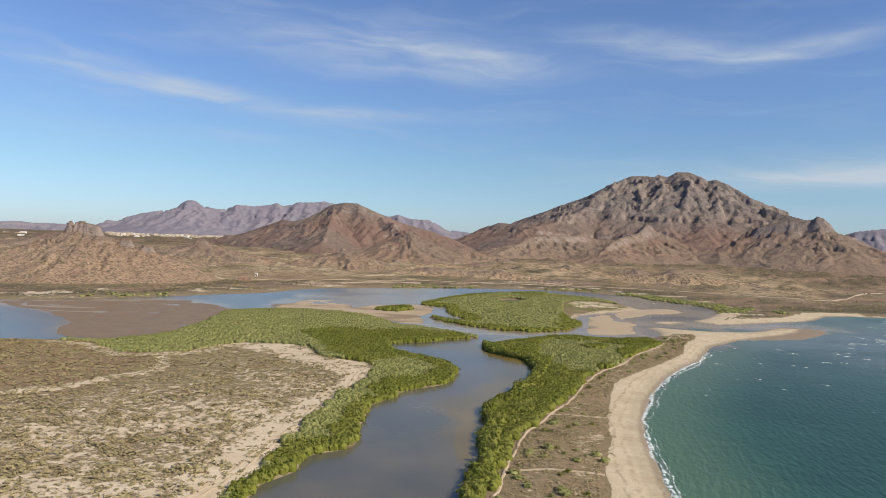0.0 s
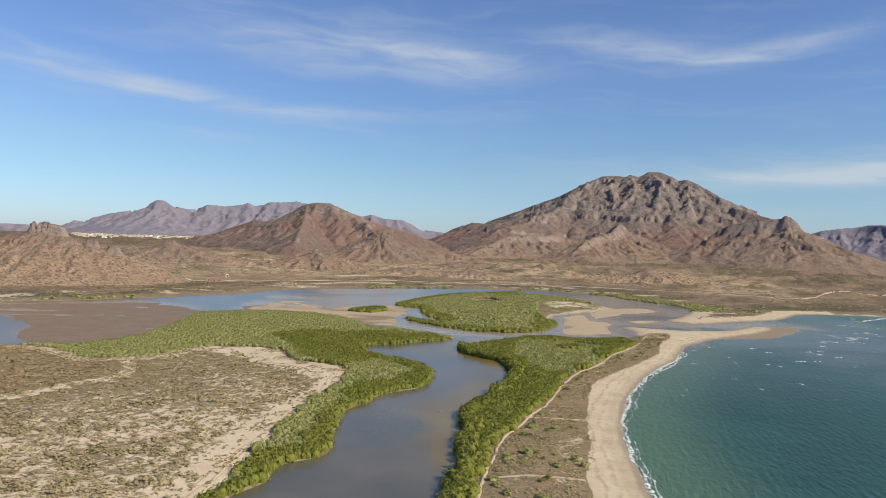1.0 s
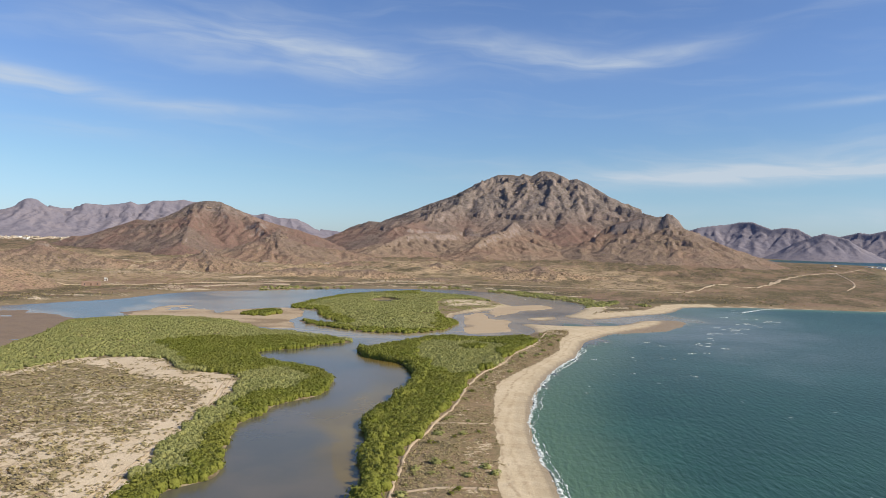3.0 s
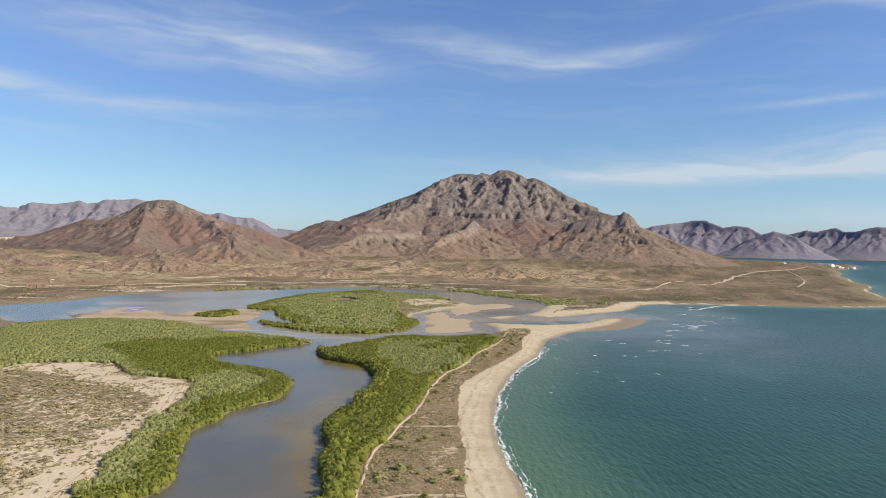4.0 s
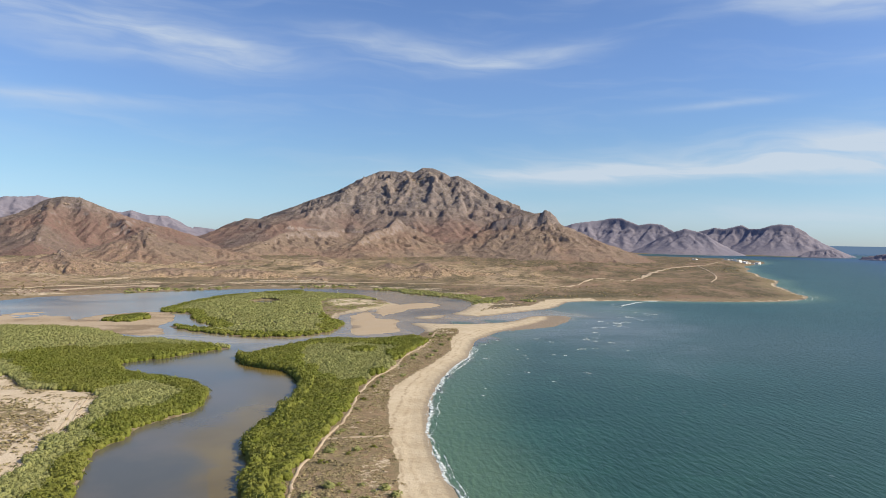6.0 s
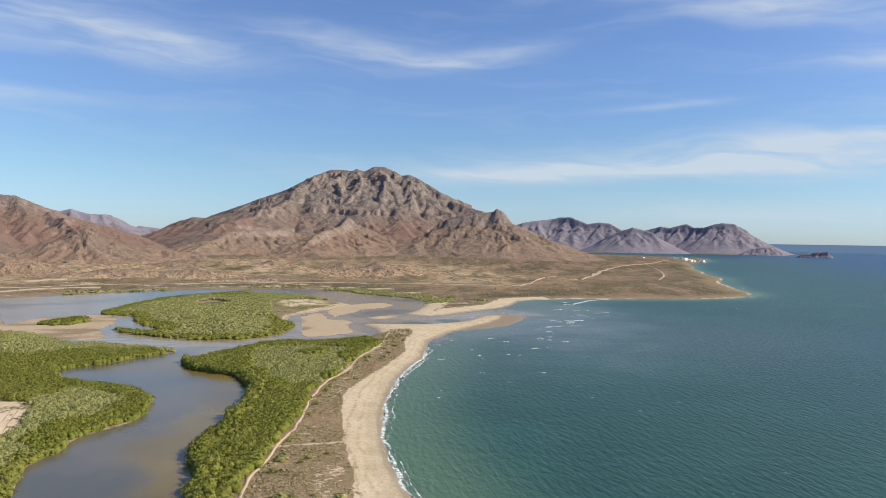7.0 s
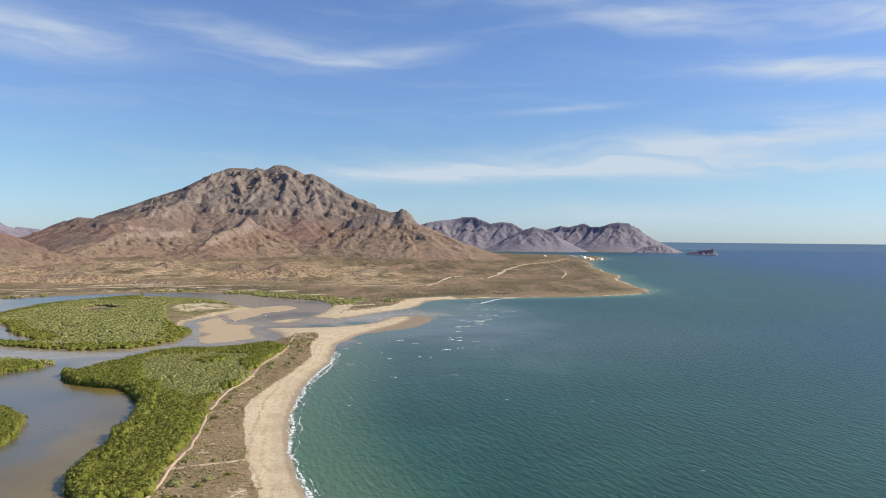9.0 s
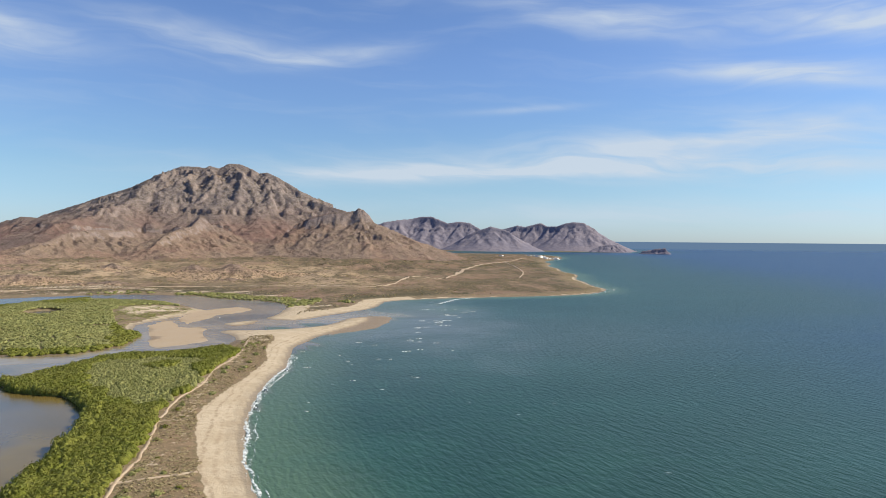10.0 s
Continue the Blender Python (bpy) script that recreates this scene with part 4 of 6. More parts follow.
mountain("butte", "flat-topped butte with ochre cliffs over brown scrub slopes", [
    [(-398, 633, 12), (-383, 642, 19), (-370, 650, 26), (-360, 656, 36), (-356, 659, 42)], [(-354, 662, 53), (-351, 663, 55), (-348, 662, 53), (-341, 663, 55), (-335, 662, 53), (-325, 663, 51), (-321, 662, 47), (-313, 662, 43), (-304, 662, 38)],
    [(-303, 660, 40), (-292, 658, 39), (-287, 659, 34), (-279, 658, 34), (-272, 658, 33), (-263, 657, 27), (-252, 657, 16)], [(-340, 660, 44), (-335, 620, 28), (-330, 585, 14)], [(-300, 656, 34), (-290, 618, 20), (-284, 590, 9)]],
    1.5, 2.0, 1.05, cliff=0.15, rough=0.035, gully=0.15, cell=26.0, seed=51, tan=0.6, lip=(0.01, 0.05), bands=((0.62, 0.06),), keep=3)
mountain("butte", "small dark butte with rocky crown", [[(-362, 932, 17), (-343, 940, 30), (-333, 943, 35), (-328, 945, 38), (-321, 947, 38), (-316, 949, 32), (-305, 952, 22)]], 2.2, 3.0, 1.05, cliff=0.12, rough=0.09, gully=0.24, cell=28.0, seed=55, tan=0.5, lip=(0.0, 0.08))
mountain("low_hill", "low brown hill behind the butte", [[(-775, 1285, 16), (-750, 1299, 25), (-739, 1306, 34), (-714, 1319, 37), (-689, 1332, 36), (-640, 1350, 20)]], 4.0, 3.6, 1.2, cliff=0.05, rough=0.06, gully=0.2, cell=60.0, seed=57, tan=0.3)
for line, sd in (([(135, 1066, 4), (161, 1060, 9), (186, 1055, 17), (211, 1051, 9), (230, 1046, 4)], 61), ([(225, 954, 4), (245, 950, 11), (260, 946, 18), (278, 941, 13), (300, 930, 5)], 64), ([(262, 884, 6), (271, 880, 12), (285, 876, 21), (299, 871, 15), (322, 862, 12), (345, 853, 8), (380, 838, 3)], 66),
                 ([(20, 1050, 10), (48, 1049, 15), (90, 1046, 11), (118, 1044, 8)], 67), ([(-60, 880, 6), (-20, 872, 14), (30, 880, 10), (70, 870, 13), (110, 860, 6)], 69), ([(129, 986, 4), (151, 982, 8), (170, 979, 9), (196, 975, 6)], 91), ([(227, 814, 3), (243, 809, 6), (259, 804, 8), (276, 799, 5)], 94),
                 ([(3, 1154, 5), (32, 1153, 7), (55, 1153, 8), (93, 1150, 7), (116, 1148, 3)], 97), ([(90, 818, 3), (115, 815, 6), (143, 810, 7), (171, 806, 3)], 100), ([(320, 1010, 4), (352, 1000, 9), (385, 985, 6), (420, 965, 3)], 103)):
    mountain("low_hill", "low eroded hill of tan soil with scrub", [line], 2.2, 3.6, 1.15, cliff=0.06, rough=0.22, gully=0.30, cell=30.0, seed=sd, tan=1.0, foot=-2)
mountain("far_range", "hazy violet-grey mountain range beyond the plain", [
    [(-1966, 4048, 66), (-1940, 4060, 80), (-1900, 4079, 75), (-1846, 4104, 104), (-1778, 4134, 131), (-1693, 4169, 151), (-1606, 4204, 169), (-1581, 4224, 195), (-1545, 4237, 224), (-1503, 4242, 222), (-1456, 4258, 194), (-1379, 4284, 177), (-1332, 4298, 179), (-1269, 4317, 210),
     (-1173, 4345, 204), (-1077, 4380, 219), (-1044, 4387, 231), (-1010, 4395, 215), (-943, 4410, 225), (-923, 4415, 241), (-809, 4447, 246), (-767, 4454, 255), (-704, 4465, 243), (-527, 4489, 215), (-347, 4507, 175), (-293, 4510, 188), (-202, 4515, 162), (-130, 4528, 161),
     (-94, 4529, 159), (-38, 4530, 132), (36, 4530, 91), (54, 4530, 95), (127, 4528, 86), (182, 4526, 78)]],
    9.0, 2.6, 1.35, cliff=0.10, rough=0.05, gully=0.20, cell=90.0, seed=71, lip=(0.0, 0.16), bands=((0.55, 0.06),), material=HAZED_ROCK)
mountain("far_hills", "pale blue-grey hills on the far plain", [[(-3300, 3250, 52), (-2950, 3560, 54), (-2761, 3734, 52), (-2640, 3850, 53), (-2540, 3950, 56), (-2480, 4000, 60), (-2430, 4050, 62), (-2380, 4080, 56), (-2330, 4100, 58), (-2240, 4150, 55), (-2120, 4215, 54), (-1980, 4280, 54)]], 14.0, 3.0, 1.2, rough=0.04, gully=0.2, cell=160.0, seed=75, material=HAZED_ROCK)
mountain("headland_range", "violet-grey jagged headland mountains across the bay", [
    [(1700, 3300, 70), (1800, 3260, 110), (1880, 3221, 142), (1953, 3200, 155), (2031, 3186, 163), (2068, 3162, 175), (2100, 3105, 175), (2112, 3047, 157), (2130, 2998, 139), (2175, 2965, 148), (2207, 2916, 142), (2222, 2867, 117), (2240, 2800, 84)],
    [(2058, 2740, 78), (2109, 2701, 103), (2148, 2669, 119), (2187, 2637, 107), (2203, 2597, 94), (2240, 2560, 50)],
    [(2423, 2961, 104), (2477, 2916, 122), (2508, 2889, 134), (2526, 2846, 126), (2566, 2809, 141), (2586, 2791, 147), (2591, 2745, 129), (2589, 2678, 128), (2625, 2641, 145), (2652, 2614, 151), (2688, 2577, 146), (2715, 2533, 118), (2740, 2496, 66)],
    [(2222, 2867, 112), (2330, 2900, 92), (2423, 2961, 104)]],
    7.0, 1.85, 1.2, cliff=0.08, rough=0.035, gully=0.12, cell=85.0, seed=81, lip=(0.0, 0.12), bands=((0.6, 0.05),), material=HAZED_ROCK, base=0.0, foot=-8)
mountain("rocky_islet", "grey rocky islet off the headland", [[(2423, 2274, 14), (2459, 2265, 29), (2496, 2238, 37), (2525, 2220, 36), (2562, 2193, 17)]], 4.0, 1.6, 0.9, cliff=0.15, rough=0.12, cell=40.0, seed=85, material=HAZED_ROCK, base=0.0)
mountain("rocky_islet", "small guano-streaked rock islet in the open sea", [[(2331, 1922, 13), (2355, 1893, 18), (2367, 1878, 23), (2389, 1848, 26), (2396, 1839, 14)]], 3.5, 0.9, 0.9, cliff=0.3, rough=0.12, cell=30.0, seed=87, material=HAZED_ROCK, base=0.0)


# ---- plants ----
def crown_template(rng, leaves, leaf, lumps=6):
    """Leaf clusters (four corners each) over a lumpy crown of radius 1 and height 1 that stands on z = 0."""
    turn = rng.uniform(0, 2 * math.pi, lumps)
    far = rng.uniform(0.15, 0.78, lumps)
    centre = np.column_stack([far * np.cos(turn), far * np.sin(turn), 0.68 - 0.35 * far + rng.uniform(-0.16, 0.14, lumps)])
    size = rng.uniform(0.26, 0.50, lumps)
    k = rng.integers(0, lumps, leaves)
    way = rng.normal(size=(leaves, 3))
    way[:, 2] = np.abs(way[:, 2]) * 1.1 - 0.35
    way /= np.linalg.norm(way, axis=1)[:, None]
    at = centre[k] + way * (size[k] * rng.uniform(0.8, 1.05, leaves))[:, None] * np.array([1, 1, 0.62])
    # a skirt of leaves down the side
    low = rng.uniform(size=leaves) < 0.26
    a = rng.uniform(0, 2 * math.pi, low.sum())
    r = rng.uniform(0.86, 1.04, low.sum())
    at[low] = np.column_stack([r * np.cos(a), r * np.sin(a), rng.uniform(0.08, 0.62, low.sum())])
    way[low] = np.column_stack([np.cos(a), np.sin(a), np.full(low.sum(), 0.15)])
    at[:, 2] = np.maximum(at[:, 2], 0.03)
    n = way * 0.8 + rng.normal(size=(leaves, 3)) * 0.2 + np.array([0.25, -0.15, 0.9])
    n /= np.linalg.norm(n, axis=1)[:, None]
    a = np.cross(n, rng.normal(size=(leaves, 3)))
    a /= np.linalg.norm(a, axis=1)[:, None]
    b = np.cross(n, a)
    w = (leaf * rng.uniform(0.7, 1.4, leaves))[:, None]
    return np.stack([at - a * w - b * w * 0.45, at + a * w - b * w * 0.6, at + a * w * 0.7 + b * w * 0.6, at - a * w * 0.6 + b * w * 0.5], 1)


def core_template(rng, n=6):
    """The filling of a crown, coloured as the shade inside it: a low uneven dome."""
    a = np.arange(n) / n * 2 * math.pi
    ring = lambda r, z: np.column_stack([r * np.cos(a) * rng.uniform(0.85, 1.1, n), r * np.sin(a) * rng.uniform(0.85, 1.1, n), np.full(n, z)])
    v = np.vstack([ring(0.66, 0.0), ring(0.86, 0.42), ring(0.52, 0.72)])
    i = np.arange(n)
    j = (i + 1) % n
    q = np.vstack([np.column_stack([i + k * n, j + k * n, j + (k + 1) * n, i + (k + 1) * n]) for k in (0, 1)])
    cap = np.column_stack([np.full(n, 2 * n), 2 * n + i, 2 * n + j, 2 * n + j])[1:-1]
    return v, np.vstack([q, cap[:, [0, 1, 2, 2]]])


def crowns_mesh(name, x, y, z, radius, height, leaves, leaf, seed, kinds=6):
    """Many crowns in one mesh of leaf clusters."""
    rng = np.random.default_rng(seed)
    shapes = [crown_template(rng, leaves, leaf) for _ in range(kinds)]
    pick = rng.integers(0, kinds, len(x))
    turn = rng.uniform(0, 2 * math.pi, len(x))
    out = []
    for k in range(kinds):
        m = pick == k
        if not m.any():
            continue
        c, s = np.cos(turn[m])[:, None, None], np.sin(turn[m])[:, None, None]
        t = shapes[k][None]
        px = (t[..., 0] * c - t[..., 1] * s) * radius[m][:, None, None] + x[m][:, None, None]
        py = (t[..., 0] * s + t[..., 1] * c) * radius[m][:, None, None] + y[m][:, None, None]
        pz = t[..., 2] * height[m][:, None, None] + z[m][:, None, None]
        out.append(np.stack([px, py, pz], -1).reshape(-1, 3))
    v = np.vstack(out)
    return mesh_of(name, v, np.arange(len(v)).reshape(-1, 4), shade=False)


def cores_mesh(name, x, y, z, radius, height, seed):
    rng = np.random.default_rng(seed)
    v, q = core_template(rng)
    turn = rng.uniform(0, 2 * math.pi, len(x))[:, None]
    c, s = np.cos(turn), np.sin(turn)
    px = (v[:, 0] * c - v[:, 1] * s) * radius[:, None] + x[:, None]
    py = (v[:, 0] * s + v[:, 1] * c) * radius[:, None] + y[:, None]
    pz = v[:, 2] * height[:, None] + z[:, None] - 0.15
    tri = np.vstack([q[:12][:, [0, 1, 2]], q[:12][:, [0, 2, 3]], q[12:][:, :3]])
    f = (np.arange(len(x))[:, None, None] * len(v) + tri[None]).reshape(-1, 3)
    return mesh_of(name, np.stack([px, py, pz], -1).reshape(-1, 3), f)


def scatter(box, spacing, seed, keep):
    """Jittered places in a box (x0, y0, x1, y1) where keep(x, y) is over a random number."""
    rng = np.random.default_rng(seed)
    gx, gy = np.meshgrid(np.arange(box[0], box[2], spacing), np.arange(box[1], box[3], spacing))
    x = (gx + rng.uniform(-0.5, 0.5, gx.shape) * spacing).ravel()
    y = (gy + rng.uniform(-0.5, 0.5, gx.shape) * spacing).ravel()
    ok = rng.uniform(size=x.shape) < keep(x, y)
    return x[ok], y[ok], rng


def stand(name, label, category, x, y, rng, radius, height, leaves, leaf, material, seed, inner=True):
    """A stand of shrubs or low trees as one object, with shade-coloured crown cores as its part."""
    z = top_z(x, y) - 0.05
    r = rng.uniform(*radius, len(x))
    lo, hi = height
    h = lo + (hi - lo) * np.clip(0.5 + 0.55 * fbm(x / 6, y / 6, 2, seed), 0, 1) * rng.uniform(0.9, 1.08, len(x))
    ob = thing(name, crowns_mesh(name, x, y, z, r, h, leaves, leaf, seed), material, label, category, kind="stuff")
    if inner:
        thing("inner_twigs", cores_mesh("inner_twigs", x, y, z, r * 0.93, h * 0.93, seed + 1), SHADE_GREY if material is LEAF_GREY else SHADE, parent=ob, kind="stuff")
    return ob


WEST_MANGROVE = rounded(WEST_BANK[2:] + WEST_FLAT[:2] + WEST_INNER[::-1])
EAST_MANGROVE = rounded(EAST_BANK[3:37] + [(p[0] - 1.8, p[1] + 0.6) for p in TRAIL[2:22]] + [(4, 90), (0, 80)])
WEST_GREEN = rounded([(-64, 342), (-54, 356), (-33, 348), (-6, 360), (14, 354), (22, 345), (6, 328), (-20, 316), (-21, 301), (-13, 288), (-19, 273), (-29, 265), (-39, 274), (-49, 301), (-57, 323)])
EAST_GREY = rounded([(44, 312), (50, 330), (57, 343), (72, 346), (84, 333), (78, 308), (72, 289), (61, 269), (51, 270), (48, 292)])
SANDY_ISLE = rounded([(80, 432), (108, 480), (160, 545), (148, 570), (125, 592), (98, 575), (86, 500)])


def on_land(x, y, lo=0.4):
    return shore(x, y) > lo


def west_bright(x, y):
    d, along = line_distance(x, y, rounded(WEST_BANK[4:30], 1, False))
    lim = np.where(y < 214, 5.0, 8.0) + 4 * fbm(x / 14, y / 14, 3, 90)
    return (d < lim) & (y < 322) | (depth_in(x, y, WEST_GREEN) > -2 + 5 * fbm(x / 9, y / 9, 3, 99))


def mangroves():
    west = lambda x, y: ((depth_in(x, y, WEST_MANGROVE) > -0.5 - 1.5 * fbm(x / 7, y / 7, 2, 95)) | (line_distance(x, y, WEST_BANK[2:40])[0] < 4.0) & (y > 60)) & on_land(x, y, 0.35)
    x, y, rng = scatter((-66, 118, 30, 400), 1.25, 101, lambda x, y: 0.95 * (west(x, y) & west_bright(x, y)))
    stand("mangrove_thicket", "bright green mangrove thicket along the channel bank", "mangrove", x, y, rng, (0.8, 1.9), (2.0, 2.8), 36, 0.135, LEAF_BRIGHT, 102)
    x, y, rng = scatter((-70, 118, 20, 340), 1.15, 103, lambda x, y: 0.88 * (west(x, y) & ~west_bright(x, y) & (y < 330)))
    stand("mangrove_thicket", "grey-green mangrove thicket behind the bank", "mangrove", x, y, rng, (0.55, 1.4), (1.5, 2.5), 34, 0.13, LEAF_GREY, 104)
    x, y, rng = scatter((-200, 270, 30, 490), 1.75, 105, lambda x, y: 0.86 * (west(x, y) & ~west_bright(x, y) & ((y >= 330) | (x < -60))))
    stand("mangrove_thicket", "wide olive-green mangrove flat beside the lagoon", "mangrove", x, y, rng, (0.65, 1.6), (1.2, 1.9), 26, 0.165, LEAF_GREY, 106)
    east = lambda x, y: ((depth_in(x, y, EAST_MANGROVE) > -0.3 - 1.2 * fbm(x / 6, y / 6, 2, 96)) | (line_distance(x, y, EAST_BANK[3:36])[0] < 4.0) & (y > 80)) & on_land(x, y, 0.35)
    grey = lambda x, y: depth_in(x, y, EAST_GREY) > -3.5 + 4 * fbm(x / 10, y / 10, 3, 97)
    x, y, rng = scatter((-5, 118, 130, 385), 1.25, 107, lambda x, y: 0.94 * (east(x, y) & ~grey(x, y)))
    stand("mangrove_thicket", "bright green mangrove thicket on the sand spit", "mangrove", x, y, rng, (0.8, 1.9), (2.1, 3.0), 36, 0.135, LEAF_BRIGHT, 108)
    x, y, rng = scatter((-2, 118, 60, 330), 1.5, 207, lambda x, y: 0.9 * (east(x, y) & (line_distance(x, y, EAST_BANK[3:28])[0] < 4.2)))
    stand("mangrove_fringe", "tall green mangroves leaning over the channel bank", "mangrove", x, y, rng, (1.1, 2.1), (2.8, 4.0), 60, 0.125, LEAF_BRIGHT, 208)
    x, y, rng = scatter((30, 250, 110, 370), 1.2, 109, lambda x, y: 0.9 * (east(x, y) & grey(x, y)))
    stand("mangrove_thicket", "silvery grey-green mangrove patch on the spit", "mangrove", x, y, rng, (0.55, 1.4), (1.5, 2.4), 34, 0.13, LEAF_GREY, 110)
    dark = lambda x, y: np.hypot(x - 71, y - 322) < 4.5 + 2 * fbm(x / 4, y / 4, 2, 85)
    x, y, rng = scatter((60, 310, 82, 334), 1.4, 121, lambda x, y: 0.95 * dark(x, y))
    stand("mangrove_clump", "dark green mangrove clump among paler ones", "mangrove", x, y, rng, (1.1, 1.6), (2.6, 3.6), 66, 0.105, LEAF_BRIGHT, 122)
    isle = lambda x, y: (depth_in(x, y, LANDS[2]) > 0.5) & (depth_in(x, y, SANDY_ISLE) < 0) & (depth_in(x, y, POND) < 0)
    rim = lambda x, y: depth_in(x, y, LANDS[2]) < 9 + 4 * fbm(x / 20, y / 20, 2, 98)
    x, y, rng = scatter((-20, 380, 165, 700), 2.0, 111, lambda x, y: 0.84 * (isle(x, y) & ~rim(x, y)))
    stand("mangrove_thicket", "olive-green mangrove cover of the lagoon island", "mangrove", x, y, rng, (0.8, 1.9), (1.2, 2.0), 26, 0.17, LEAF_GREY, 112)
    x, y, rng = scatter((-20, 380, 165, 700), 2.0, 113, lambda x, y: 0.8 * ((isle(x, y) & rim(x, y) & (x < 100)) | (depth_in(x, y, rounded([(62, 620), (70, 660), (96, 655), (90, 615)])) > 0)))
    stand("mangrove_thicket", "green mangrove fringe of the lagoon island", "mangrove", x, y, rng, (1.0, 2.0), (1.5, 2.4), 30, 0.16, LEAF_BRIGHT, 114)
    x, y, rng = scatter((-50, 455, -15, 510), 2.4, 115, lambda x, y: 0.95 * (depth_in(x, y, LANDS[3]) > 0.3))
    stand("mangrove_thicket", "small round mangrove islet in the lagoon", "mangrove", x, y, rng, (1.7, 2.5), (2.0, 3.2), 36, 0.145, LEAF_BRIGHT, 116)
    sandy = lambda x, y: (depth_in(x, y, SANDY_ISLE) > -2) & (shore(x, y) > 5 + 2 * fbm(x / 8, y / 8, 2, 83)) & (depth_in(x, y, LANDS[2]) > 3)
    x, y, rng = scatter((70, 420, 170, 600), 1.9, 123, lambda x, y: sandy(x, y) * np.clip(0.5 + 0.7 * fbm(x / 14, y / 10, 3, 82), 0.05, 0.9))
    stand("island_scrub", "low olive scrub over the sandy end of the island", "scrub", x, y, rng, (0.6, 1.6), (0.3, 0.9), 12, 0.26, LEAF_GREY, 124, inner=False)
    strip = lambda x, y: (NORTH_RAW(x, y) > 1) & (NORTH_RAW(x, y) < 26 + 10 * fbm(x / 25, y / 25, 2, 99)) & (x > 170) & (x < 262) & (y > 528) & (y < 690)
    x, y, rng = scatter((160, 520, 270, 700), 3.0, 117, lambda x, y: 0.8 * strip(x, y))
    stand("mangrove_thicket", "green mangroves on the far bank of the inlet", "mangrove", x, y, rng, (1.2, 2.6), (1.0, 2.0), 30, 0.18, LEAF_GREY, 118)
    shoreline = lambda x, y: (NORTH_RAW(x, y) > 2) & (NORTH_RAW(x, y) < 16 + 10 * fbm(x / 30, y / 30, 2, 94)) & (x > -420) & (x < 170) & (fbm(x / 45, y / 45, 3, 82) > -0.05)
    x, y, rng = scatter((-420, 400, 170, 780), 4.2, 119, lambda x, y: 0.45 * shoreline(x, y))
    stand("shore_bushes", "low green bushes along the lagoon shore", "bush", x, y, rng, (1.5, 2.8), (1.0, 2.2), 16, 0.34, LEAF_GREY, 120)


